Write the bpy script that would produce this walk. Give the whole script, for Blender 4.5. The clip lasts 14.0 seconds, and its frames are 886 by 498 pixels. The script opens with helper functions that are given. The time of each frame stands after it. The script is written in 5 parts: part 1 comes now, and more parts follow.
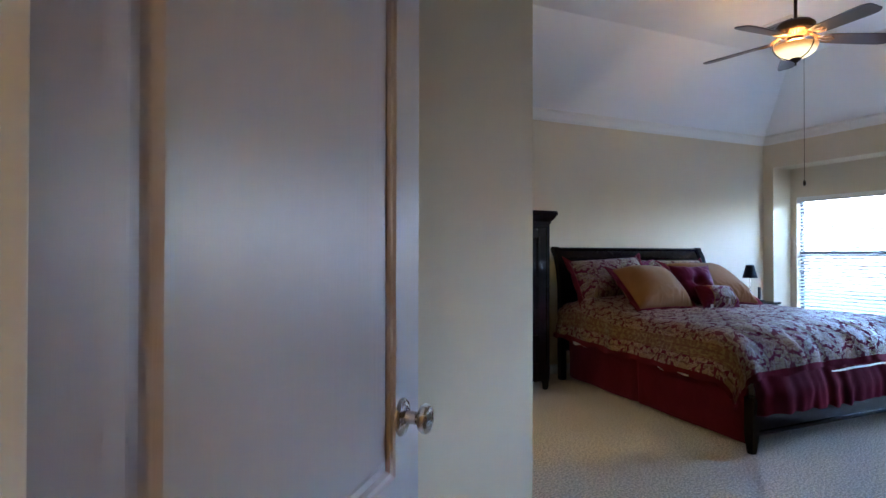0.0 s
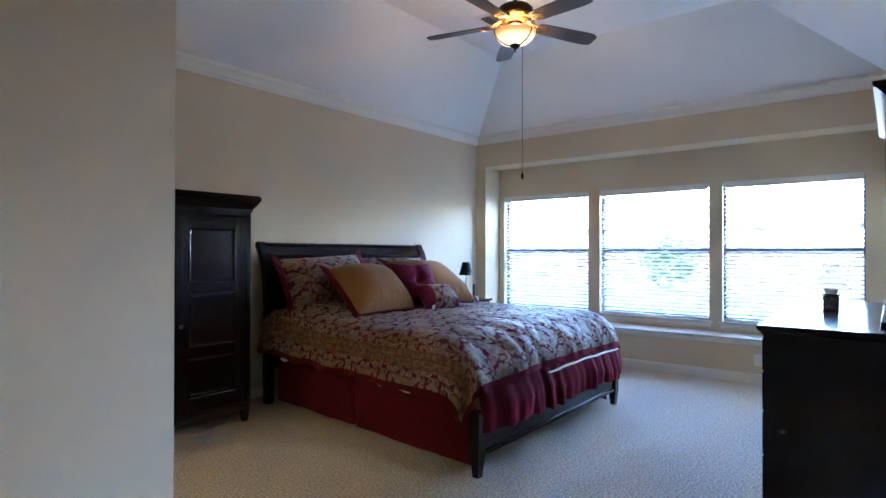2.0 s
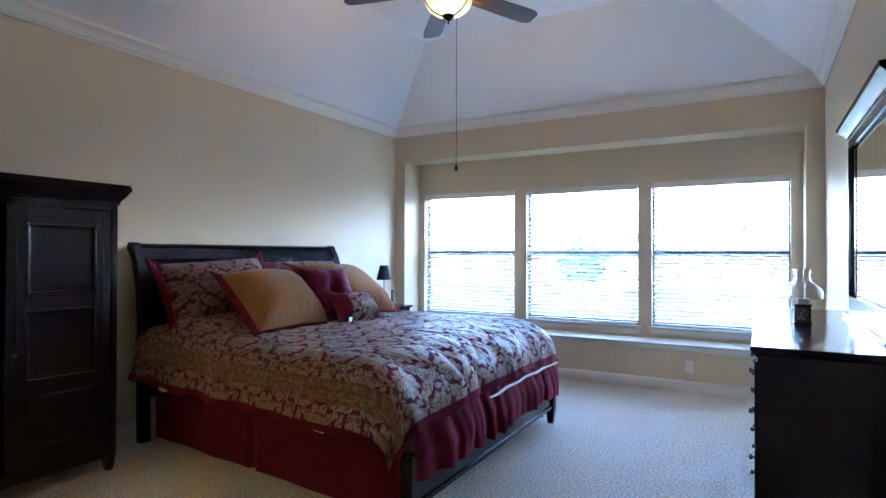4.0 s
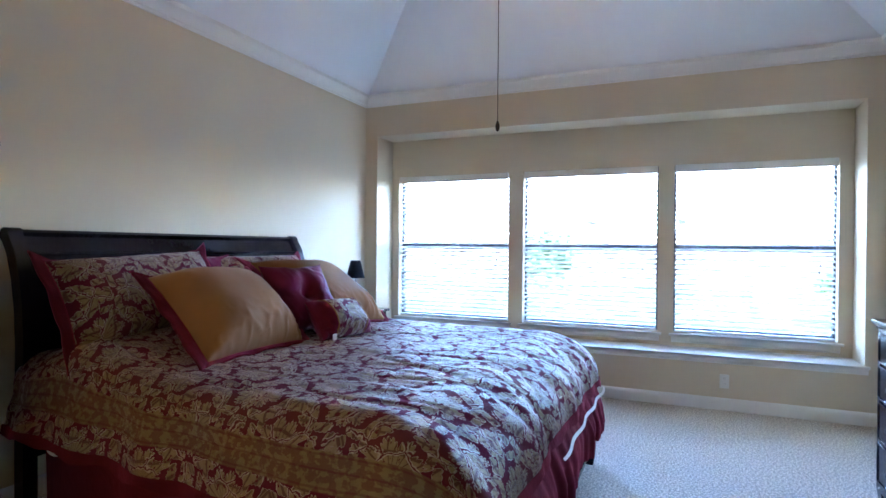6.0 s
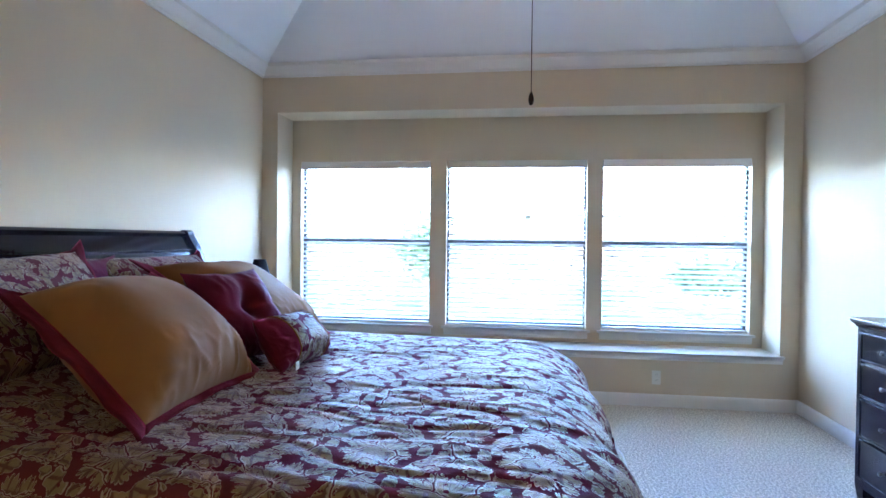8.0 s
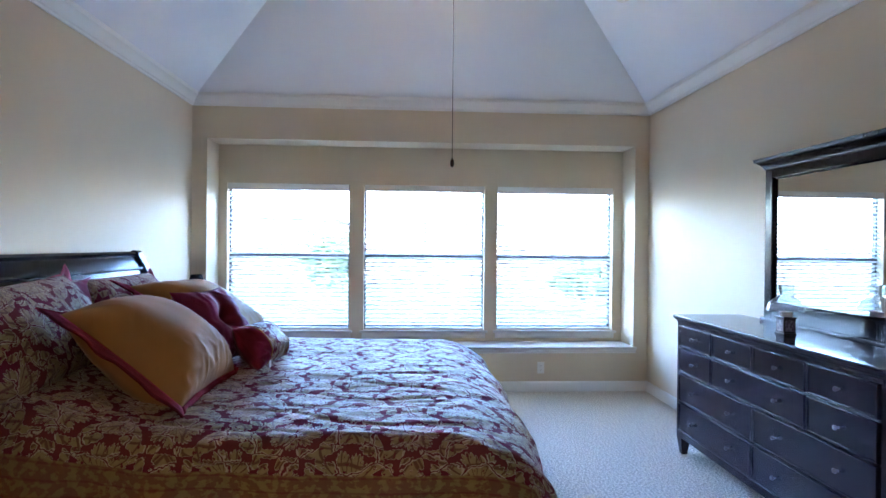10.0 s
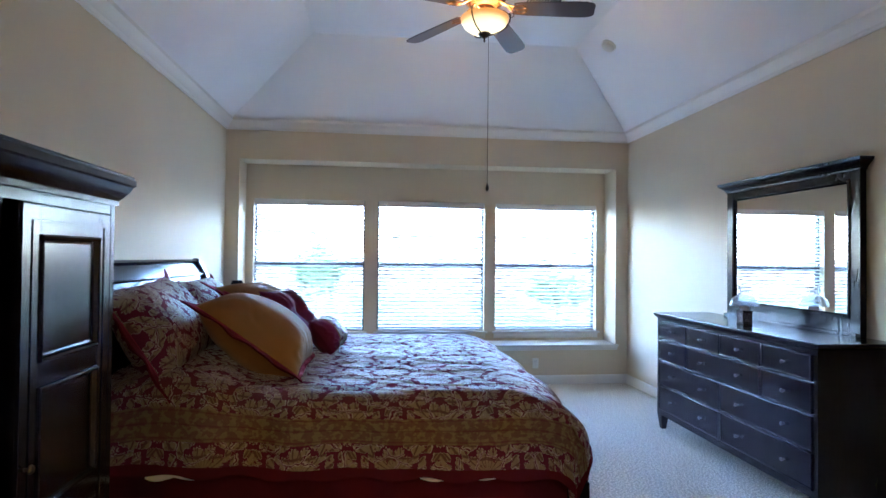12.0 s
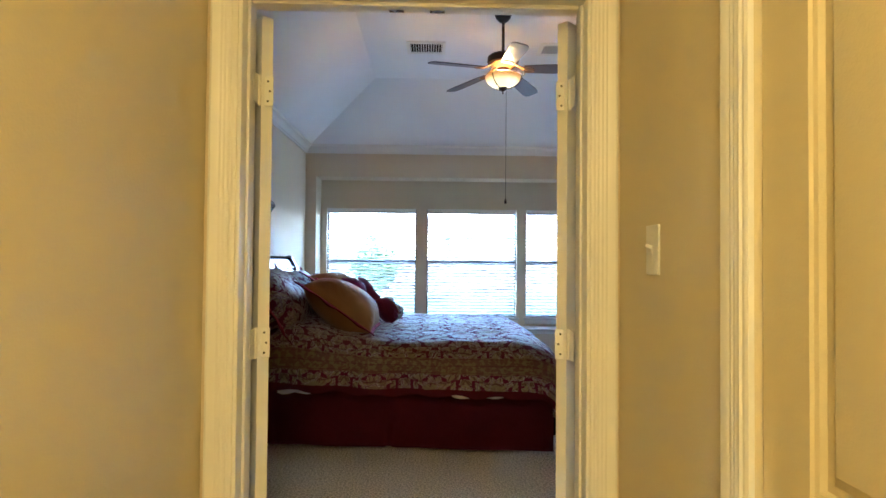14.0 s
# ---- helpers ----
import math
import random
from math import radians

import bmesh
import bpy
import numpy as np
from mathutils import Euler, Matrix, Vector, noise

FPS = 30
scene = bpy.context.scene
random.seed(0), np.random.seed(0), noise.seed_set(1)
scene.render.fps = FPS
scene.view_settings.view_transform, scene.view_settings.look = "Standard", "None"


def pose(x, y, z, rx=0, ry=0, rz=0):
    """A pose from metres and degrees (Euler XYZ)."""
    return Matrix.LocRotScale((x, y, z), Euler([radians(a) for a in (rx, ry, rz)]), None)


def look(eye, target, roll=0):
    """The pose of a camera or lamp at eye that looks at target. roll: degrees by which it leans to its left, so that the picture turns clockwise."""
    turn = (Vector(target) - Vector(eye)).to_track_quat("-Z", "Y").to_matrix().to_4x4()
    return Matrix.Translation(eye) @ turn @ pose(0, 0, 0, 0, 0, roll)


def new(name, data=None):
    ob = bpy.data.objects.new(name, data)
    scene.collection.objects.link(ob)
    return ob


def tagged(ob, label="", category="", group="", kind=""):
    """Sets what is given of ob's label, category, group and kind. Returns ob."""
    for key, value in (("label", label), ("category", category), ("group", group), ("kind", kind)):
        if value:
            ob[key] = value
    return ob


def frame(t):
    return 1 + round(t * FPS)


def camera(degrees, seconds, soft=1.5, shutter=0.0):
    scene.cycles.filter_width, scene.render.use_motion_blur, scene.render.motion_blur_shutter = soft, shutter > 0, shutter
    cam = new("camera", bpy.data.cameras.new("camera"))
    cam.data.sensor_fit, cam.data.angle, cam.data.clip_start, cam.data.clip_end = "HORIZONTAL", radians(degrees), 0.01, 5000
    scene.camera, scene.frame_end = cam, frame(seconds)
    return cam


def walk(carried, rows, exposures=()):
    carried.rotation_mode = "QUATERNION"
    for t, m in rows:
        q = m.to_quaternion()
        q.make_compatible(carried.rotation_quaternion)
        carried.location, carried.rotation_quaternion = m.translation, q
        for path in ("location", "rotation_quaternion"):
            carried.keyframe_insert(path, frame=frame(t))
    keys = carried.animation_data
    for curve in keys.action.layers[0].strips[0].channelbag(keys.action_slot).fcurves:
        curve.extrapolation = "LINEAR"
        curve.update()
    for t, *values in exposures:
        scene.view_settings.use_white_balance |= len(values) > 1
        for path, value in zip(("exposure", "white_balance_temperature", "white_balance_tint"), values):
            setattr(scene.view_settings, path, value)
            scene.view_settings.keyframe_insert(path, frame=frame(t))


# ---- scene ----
cam = camera(76.7, 14.0)
PATH = [
    (0, (0.197, 0.555, 1.308), (1.008, 2.383, 1.325), 0.1),
    (0.5, (0.322, 0.737, 1.301), (1.405, 2.418, 1.312), 0.1),
    (1, (0.581, 0.935, 1.276), (1.857, 2.475, 1.293), 0.0),
    (1.5, (0.771, 1.102, 1.282), (2.201, 2.5, 1.296), 0.2),
    (2, (0.903, 1.233, 1.287), (2.462, 2.486, 1.302), 0.1),
    (2.5, (0.97, 1.372, 1.31), (2.656, 2.447, 1.323), 0.2),
    (3, (1.087, 1.49, 1.319), (2.821, 2.487, 1.332), 0.2),
    (3.5, (1.207, 1.565, 1.313), (2.944, 2.557, 1.328), 0.1),
    (6, (2.074, 2.594, 1.315), (3.912, 3.382, 1.305), 0.5),
    (6.5, (2.28, 2.897, 1.32), (4.165, 3.567, 1.292), 0.6),
    (7, (2.539, 3.188, 1.318), (4.456, 3.756, 1.279), 0.6),
    (7.5, (2.619, 3.375, 1.337), (4.57, 3.813, 1.294), 0.5),
    (8, (2.422, 3.414, 1.343), (4.404, 3.676, 1.309), 0.6),
    (8.5, (2.099, 3.46, 1.412), (4.096, 3.572, 1.373), 0.5),
    (9, (1.888, 3.46, 1.433), (3.888, 3.471, 1.406), 0.5),
    (11.5, (1.269, 3.971, 1.455), (3.258, 3.757, 1.469), 0.6),
    (12, (1.0, 4.057, 1.41), (2.986, 3.825, 1.442), 0.6),
    (12.5, (0.732, 4.053, 1.385), (2.719, 3.829, 1.42), 0.4),
    (13, (0.386, 4.01, 1.35), (2.381, 3.874, 1.386), 0.5),
    (13.5, (0.056, 4.018, 1.337), (2.055, 3.95, 1.374), 0.4),
    (14, (-0.29, 4.016, 1.35), (1.709, 3.969, 1.39), 0.5),
]
walk(cam, [(t, look(eye, target, roll)) for t, eye, target, roll in PATH],
     exposures=[(0.0, 5.42, 5250, 18), (3.0, 5.6, 5250, 18), (7.0, 5.78, 5250, 18), (9.0, 5.74, 5250, 18), (11.5, 5.68, 5200, 17), (13.0, 5.48, 5200, 16), (14.0, 5.45, 5250, 16)])

# ---- world, sun and lamps ----
world = bpy.data.worlds.new("world")
scene.world = world
world.use_nodes = True
wn = world.node_tree.nodes
sky = wn.new("ShaderNodeTexSky")
sky.sky_type, sky.sun_disc = "NISHITA", False
sky.sun_elevation, sky.sun_rotation = radians(48), radians(250)
sky.air_density, sky.dust_density = 1.0, 0.6
wn["Background"].inputs["Strength"].default_value = 0.15
world.node_tree.links.new(sky.outputs[0], wn["Background"].inputs["Color"])


def lamp(name, kind, m, energy, color, **settings):
    data = bpy.data.lights.new(name, kind)
    data.energy, data.color = energy, color
    for key, value in settings.items():
        if key == "size":
            data.size = value
        if key == "size_y":
            data.shape, data.size_y = "RECTANGLE", value
        if key == "radius":
            data.shadow_soft_size = value
        if key == "angle":
            data.angle = value
    ob = new(name, data)
    ob.matrix_world = m
    return ob


# the sun stands behind the house, high in the west
lamp("sun", "SUN", look((-20, -8, 24), (0, 0, 0)), 1.0, (1.0, 0.96, 0.9), angle=radians(0.6))
DAY = (0.80, 0.91, 1.0)
WARM = (1.0, 0.60, 0.22)
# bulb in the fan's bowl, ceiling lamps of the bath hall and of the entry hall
lamp("fan_bulb", "POINT", pose(4.452, 3.405, 2.936), 0.85, WARM, radius=0.06)
lamp("hall_lamp", "AREA", look((-0.7, 4.07, 2.5), (-0.7, 4.07, 0)), 0.62, (1.0, 0.728, 0.23), size=0.3, size_y=0.3)
# unseen lamp added at the hall's west end to warm the bedroom carpet
lamp("added_hall_lamp", "POINT", pose(-1.6, 4.07, 2.1), 0.62, (1.0, 0.70, 0.24), radius=0.08)
lamp("entry_hall_lamp", "AREA", look((-0.75, -0.95, 2.7), (-0.75, -0.95, 0)), 0.62, (1.0, 0.64, 0.21), size=0.3, size_y=0.3)

# ---- materials ----


class Mat:
    """A small builder of node materials."""

    def __init__(self, name, color=(0.5, 0.5, 0.5), rough=0.5, metal=0.0, spec=0.5):
        self.m = bpy.data.materials.new(name)
        self.m.use_nodes = True
        self.t = self.m.node_tree
        self.p = self.t.nodes["Principled BSDF"]
        self.set("Base Color", (*color, 1))
        self.set("Roughness", rough)
        self.set("Metallic", metal)
        self.set("Specular IOR Level", spec)

    def set(self, key, value):
        self.p.inputs[key].default_value = value

    def node(self, kind, **inputs):
        n = self.t.nodes.new(kind)
        for key, value in inputs.items():
            self.link(value, n.inputs[key.replace("_", " ")])
        return n

    def link(self, value, socket):
        if isinstance(value, bpy.types.NodeSocket):
            self.t.links.new(value, socket)
        elif isinstance(value, (tuple, list)) and len(value) == 3 and socket.type == "RGBA":
            socket.default_value = (*value, 1)
        else:
            socket.default_value = value

    def math(self, op, a, b=0.0, c=0.0, clamp=False):
        n = self.t.nodes.new("ShaderNodeMath")
        n.operation, n.use_clamp = op, clamp
        for i, v in enumerate((a, b, c)):
            self.link(v, n.inputs[i])
        return n.outputs[0]

    def coords(self, which="Object"):
        return self.t.nodes.new("ShaderNodeTexCoord").outputs[which]

    def noise(self, scale, detail=3.0, vec=None, rough=0.5, dist=0.0):
        n = self.node("ShaderNodeTexNoise", Scale=scale, Detail=detail, Roughness=rough, Distortion=dist)
        self.link(vec if vec is not None else self.coords(), n.inputs["Vector"])
        return n.outputs[0]

    def scaled(self, vec, x, y, z):
        n = self.t.nodes.new("ShaderNodeMapping")
        self.link(vec, n.inputs["Vector"])
        n.inputs["Scale"].default_value = (x, y, z)
        return n.outputs[0]

    def mix(self, fac, a, b):
        n = self.t.nodes.new("ShaderNodeMix")
        n.data_type = "RGBA"
        self.link(fac, n.inputs[0])
        self.link(a, n.inputs[6])
        self.link(b, n.inputs[7])
        return n.outputs[2]

    def band(self, v, lo, hi):
        n = self.t.nodes.new("ShaderNodeMapRange")
        n.interpolation_type = "SMOOTHSTEP"
        self.link(v, n.inputs[0])
        n.inputs[1].default_value, n.inputs[2].default_value = lo, hi
        return n.outputs[0]

    def color(self, c):
        self.link(c, self.p.inputs["Base Color"])
        return self

    def bump(self, height, strength=0.3, distance=0.002):
        n = self.node("ShaderNodeBump", Strength=strength, Distance=distance, Height=height)
        self.link(n.outputs[0], self.p.inputs["Normal"])
        return self

    def rough(self, r):
        self.link(r, self.p.inputs["Roughness"])
        return self


def paint(name, c, rough=0.6, peel=0.25, scale=170, spec=0.3):
    m = Mat(name, c, rough, spec=spec)
    v = m.coords()
    blot = m.noise(1.3, 3, v)
    m.color(m.mix(blot, tuple(x * 0.95 for x in c), tuple(min(1, x * 1.05) for x in c)))
    m.bump(m.noise(scale, 2, v, 0.6), peel, 0.0015)
    return m.m


M_WALL = paint("wall_paint", (0.65, 0.55, 0.395), 0.62, 0.45, 150)
M_HALL = paint("hall_wall_paint", (0.63, 0.545, 0.335), 0.62, 0.45, 150)
M_CEIL = paint("ceiling_paint", (0.83, 0.83, 0.845), 0.8, 0.35, 110)
M_TRIM = paint("trim_paint", (0.78, 0.76, 0.72), 0.35, 0.06, 60, 0.5)
M_OUT = paint("exterior_paint", (0.7, 0.67, 0.62), 0.8, 0.2)


def shaded_door_paint():
    # white door in mid grey-mauve: its shade is put into the base colour
    m = Mat("shaded_door_paint", (0.45, 0.42, 0.45), 0.33)
    v = m.coords()
    grain = m.noise(95, 4, m.scaled(v, 1.0, 1.0, 0.045), 0.65, 0.6)
    m.bump(m.band(grain, 0.35, 0.72), 0.20, 0.0008)
    m.rough(m.math("MULTIPLY_ADD", grain, 0.10, 0.28))
    return m.m


M_DOOR = shaded_door_paint()


def carpet():
    m = Mat("carpet", (0.5, 0.44, 0.37), 0.97, spec=0.05)
    v = m.coords()
    tuft = m.noise(75, 3, v, 0.8)
    clump = m.noise(26, 3, v, 0.6)
    wide = m.noise(1.7, 3, v)
    c = m.mix(m.band(tuft, 0.43, 0.57), (0.44, 0.375, 0.295), (1.0, 0.92, 0.79))
    m.color(m.mix(m.math("MULTIPLY", wide, 0.3), c, (0.70, 0.63, 0.54)))
    m.bump(m.math("ADD", tuft, m.math("MULTIPLY", clump, 0.8)), 1.0, 0.014)
    m.set("Sheen Weight", 0.22)
    m.set("Sheen Roughness", 0.45)
    return m.m


M_CARPET = carpet()


def wood_dark():
    m = Mat("espresso_wood", (0.012, 0.008, 0.009), 0.3, spec=0.30)
    v = m.coords()
    g = m.noise(60, 4, m.scaled(v, 1, 1, 0.12), 0.6, 0.4)
    m.color(m.mix(g, (0.009, 0.008, 0.013), (0.016, 0.012, 0.018)))
    m.rough(m.math("MULTIPLY_ADD", g, 0.04, 0.15))
    m.bump(g, 0.04, 0.0003)
    return m.m


M_WOOD = wood_dark()
M_GAP = Mat("dark_inside", (0.006, 0.005, 0.005), 0.8).m


def cloth(name, c, rough=0.62, sheen=0.3, var=0.25, folds=0.35, spec=0.07, tint=(1, 1, 1)):
    m = Mat(name, c, rough, spec=spec)
    v = m.coords()
    n = m.noise(6, 3, v)
    m.color(m.mix(n, tuple(x * (1 - var) for x in c), tuple(min(1, x * (1 + var)) for x in c)))
    w = m.noise(900, 1, v)
    crumple = m.noise(4.5, 4, v, 0.55, 1.6)
    soft = m.noise(15, 3, v)
    m.bump(m.math("ADD", m.math("MULTIPLY", w, 0.04), m.math("ADD", m.math("MULTIPLY", soft, 0.35), crumple)), folds, 0.016)
    m.set("Sheen Weight", sheen)
    m.set("Sheen Tint", (*tint, 1))
    return m.m


M_BURG = cloth("burgundy_cloth", (0.066, 0.0065, 0.0130), 0.66, 0.45, 0.25, 0.40, 0.03, (0.75, 0.08, 0.16))
M_GOLD = cloth("gold_cloth", (0.25, 0.115, 0.040), 0.65, 0.10, 0.10, 0.12)
M_SATIN = cloth("burgundy_satin", (0.125, 0.010, 0.040), 0.6, 0.06)
M_WHITE = cloth("white_cloth", (0.75, 0.73, 0.74), 0.8, 0.2, 0.05)


def damask(name, stripes=False):
    """Woven damask by the cloth's own unwrapped metres: leafy rosettes and scrolls in gold on burgundy."""
    m = Mat(name, (0.2, 0.05, 0.05), 0.6, spec=0.42)
    uv = m.coords("UV")
    warp = m.node("ShaderNodeTexNoise", Vector=uv, Scale=11.0, Detail=3.0)
    add = m.t.nodes.new("ShaderNodeVectorMath")
    add.operation = "MULTIPLY_ADD"
    m.link(warp.outputs[1], add.inputs[0])
    add.inputs[1].default_value = (0.022, 0.022, 0)
    m.link(uv, add.inputs[2])
    sep = m.node("ShaderNodeSeparateXYZ", Vector=add.outputs[0])
    fine = m.noise(46, 2, uv)
    W, H = 0.38, 0.41

    def cell(du, dv):
        a = m.math("SUBTRACT", m.math("FLOORED_MODULO", m.math("ADD", sep.outputs[1], dv), H), H / 2)
        b = m.math("SUBTRACT", m.math("FLOORED_MODULO", m.math("ADD", sep.outputs[0], du), W), W / 2)
        ab = m.math("ABSOLUTE", a)
        r = m.math("SQRT", m.math("ADD", m.math("MULTIPLY", a, a), m.math("MULTIPLY", b, b)))
        return m.math("ARCTAN2", ab, b), r

    def wave(ang, k, ph=0.0):
        return m.math("ABSOLUTE", m.math("SINE", m.math("MULTIPLY_ADD", ang, k, ph)))

    def bloom(ang, r, size):
        """A lobed leaf rosette: how far inside, and its ribs."""
        lob = m.math("MULTIPLY_ADD", m.math("POWER", wave(ang, 4.5), 0.5), size * 0.42, size * 0.52)
        lob = m.math("ADD", lob, m.math("MULTIPLY", wave(ang, 22.5), size * 0.15))
        rib = m.math("ABSOLUTE", m.math("SINE", m.math("ADD", m.math("MULTIPLY", ang, 9.0), m.math("MULTIPLY", r, 36.0))))
        return m.math("SUBTRACT", lob, r), rib

    def scrolls(ang, r, radius, width, k, twist):
        """A ring of curling leaves."""
        curl = m.math("MULTIPLY_ADD", m.math("SINE", m.math("MULTIPLY", ang, 4.0)), width * 0.7, radius)
        w = m.math("MULTIPLY_ADD", m.math("ABSOLUTE", m.math("SINE", m.math("MULTIPLY_ADD", ang, k, m.math("MULTIPLY", r, twist)))), width, -width * 0.30)
        w = m.math("ADD", w, m.math("MULTIPLY", wave(ang, k * 5.0), width * 0.28))
        return m.math("SUBTRACT", w, m.math("ABSOLUTE", m.math("SUBTRACT", r, curl)))

    dist, ribs = None, None
    for du, dv in ((0.0, 0.0), (W / 2, H / 2)):
        ang, r = cell(du, dv)
        d1, rb = bloom(ang, r, 0.090)
        d2 = scrolls(ang, r, 0.142, 0.029, 5.5, 50.0)
        a2, r2 = cell(du + W / 2, dv)
        d3, rb3 = bloom(a2, r2, 0.043)
        d = m.math("MAXIMUM", d1, m.math("MAXIMUM", d2, d3))
        dist = d if dist is None else m.math("MAXIMUM", dist, d)
        ribs = rb if ribs is None else m.math("MINIMUM", ribs, rb)
    # leaflets: serrated cells that break the rosettes up into acanthus lobes
    saw = m.node("ShaderNodeTexNoise", Vector=uv, Scale=38.0, Detail=2.0)
    jag = m.t.nodes.new("ShaderNodeVectorMath")
    jag.operation = "MULTIPLY_ADD"
    m.link(saw.outputs[1], jag.inputs[0])
    jag.inputs[1].default_value = (0.032, 0.032, 0)
    m.link(add.outputs[0], jag.inputs[2])
    vor = m.t.nodes.new("ShaderNodeTexVoronoi")
    vor.feature, vor.voronoi_dimensions = "DISTANCE_TO_EDGE", "2D"
    m.link(m.scaled(jag.outputs[0], 1.0, 0.62, 1.0), vor.inputs["Vector"])
    vor.inputs["Scale"].default_value = 13.0
    leaf = m.math("MULTIPLY_ADD", vor.outputs["Distance"], 0.07, -0.0016)
    dist = m.math("MINIMUM", m.math("ADD", dist, 0.003), leaf)
    fill = m.band(dist, -0.0008, 0.0010)
    line = m.math("SUBTRACT", m.band(dist, -0.0010, 0.0004), m.band(dist, 0.0016, 0.0034))
    veins = m.math("MULTIPLY", m.band(ribs, 0.42, 0.18), fill)
    lace = m.band(m.noise(52, 2, uv, 0.6), 0.36, 0.41)
    k = m.math("MULTIPLY", fill, m.math("MAXIMUM", lace, line))
    yellow = 0.0
    if stripes:
        s2 = m.node("ShaderNodeSeparateXYZ", Vector=uv)
        e = m.math("ABSOLUTE", m.math("SUBTRACT", m.math("ABSOLUTE", s2.outputs[0]), 1.185))
        inside = m.band(e, 0.056, 0.050)
        dots = m.band(m.noise(30, 3, m.scaled(uv, 1.4, 1, 1)), 0.47, 0.56)
        lines = m.band(m.math("ABSOLUTE", m.math("SINE", m.math("MULTIPLY", e, 72.0))), 0.10, 0.35)
        yellow = inside
        k = m.math("ADD", m.math("MULTIPLY", k, m.math("SUBTRACT", 1.0, inside)), m.math("MULTIPLY", inside, m.math("MULTIPLY", m.math("MULTIPLY_ADD", lines, 0.45, 0.55), m.math("MULTIPLY_ADD", dots, 0.55, 0.45))))
    thread = m.noise(700, 1, uv)
    gold = m.mix(fine, (0.160, 0.106, 0.053), (0.262, 0.182, 0.098))
    gold = m.mix(yellow, gold, m.mix(fine, (0.130, 0.086, 0.036), (0.205, 0.140, 0.060)))
    gold = m.mix(m.math("MULTIPLY", m.math("MULTIPLY", veins, 0.85), m.math("SUBTRACT", 1.0, yellow)), gold, (0.07, 0.018, 0.018))
    pale = m.mix(m.math("MULTIPLY", m.math("MULTIPLY", line, 0.75), m.math("SUBTRACT", 1.0, yellow)), gold, (0.40, 0.335, 0.265))
    burg = m.mix(thread, (0.074, 0.010, 0.023), (0.122, 0.018, 0.043))
    # soft gold satin stripes run between the burgundy ones
    satin = m.band(m.math("SINE", m.math("MULTIPLY", sep.outputs[0], 2 * math.pi / W)), 0.30, 0.75)
    burg = m.mix(m.math("MULTIPLY", satin, 0.15), burg, (0.150, 0.092, 0.048))
    m.color(m.mix(k, burg, pale))
    m.rough(m.math("MULTIPLY_ADD", k, -0.26, 0.72))
    f = m.math("MULTIPLY", m.noise(7, 4, uv, 0.55, 1.2), 0.7)
    m.bump(m.math("ADD", m.math("ADD", m.math("MULTIPLY", k, 0.14), m.math("MULTIPLY", line, 0.10)), m.math("ADD", f, m.math("MULTIPLY", thread, 0.12))), 0.6, 0.009)
    m.link(m.math("MULTIPLY_ADD", k, 0.26, 0.02), m.p.inputs["Sheen Weight"])
    m.link(m.math("MULTIPLY_ADD", k, 0.20, 0.05), m.p.inputs["Specular IOR Level"])
    m.set("Sheen Roughness", 0.35)
    m.set("Sheen Tint", (1.0, 0.87, 0.90, 1))
    return m.m


M_DAMASK = damask("damask_cloth")
M_QUILT = damask("damask_comforter", True)


def metal(name, c, rough=0.28):
    m = Mat(name, c, rough, 1.0)
    m.rough(m.math("MULTIPLY_ADD", m.noise(40, 3), 0.18, rough - 0.09))
    return m.m


M_NICKEL = metal("brushed_nickel", (0.52, 0.49, 0.46), 0.26)
M_KNOB = metal("pewter_knob", (0.13, 0.125, 0.125), 0.3)
M_BRONZE = metal("oil_rubbed_bronze", (0.045, 0.030, 0.024), 0.42)
M_BRASS = metal("antique_bronze", (0.20, 0.115, 0.055), 0.4)
M_BLADE = Mat("fan_blade_wood", (0.075, 0.058, 0.066), 0.38).m
M_PLASTIC = Mat("white_plastic", (0.76, 0.74, 0.68), 0.35).m
M_BLACK = Mat("black_plastic", (0.012, 0.012, 0.014), 0.4).m


def figured():
    m = Mat("figured_panel", (0.12, 0.08, 0.09), 0.5)
    m.color(m.mix(m.band(m.noise(90, 3), 0.42, 0.58), (0.05, 0.028, 0.034), (0.23, 0.17, 0.17)))
    return m.m


M_FIGURED = figured()
M_SHADE = cloth("dark_lampshade", (0.012, 0.016, 0.028), 0.7, 0.1)
M_MIRROR = Mat("mirror_silver", (0.86, 0.88, 0.88), 0.015, 1.0).m
M_FRAME = paint("window_frame_paint", (0.11, 0.12, 0.135), 0.45, 0.05)


def glass(name, tint=(1, 1, 1), rough=0.0, ior=1.45, clear=1.0):
    m = Mat(name, tint, rough)
    m.set("Transmission Weight", clear)
    m.set("IOR", ior)
    return m.m


M_GLASS = glass("window_glass", (0.97, 0.99, 0.98), 0.0, 1.02)
M_LAMPGLASS = glass("lamp_glass", (0.93, 0.95, 0.98), 0.02, 1.35, 0.92)


def slat_paint():
    m = Mat("blind_slat", (0.82, 0.82, 0.80), 0.5)
    tr = m.node("ShaderNodeBsdfTranslucent", Color=(0.88, 0.88, 0.86))
    mx = m.node("ShaderNodeMixShader")
    mx.inputs[0].default_value = 0.78
    out = m.t.nodes["Material Output"]
    m.t.links.new(m.p.outputs[0], mx.inputs[1])
    m.t.links.new(tr.outputs[0], mx.inputs[2])
    m.t.links.new(mx.outputs[0], out.inputs[0])
    return m.m


M_SLAT = slat_paint()


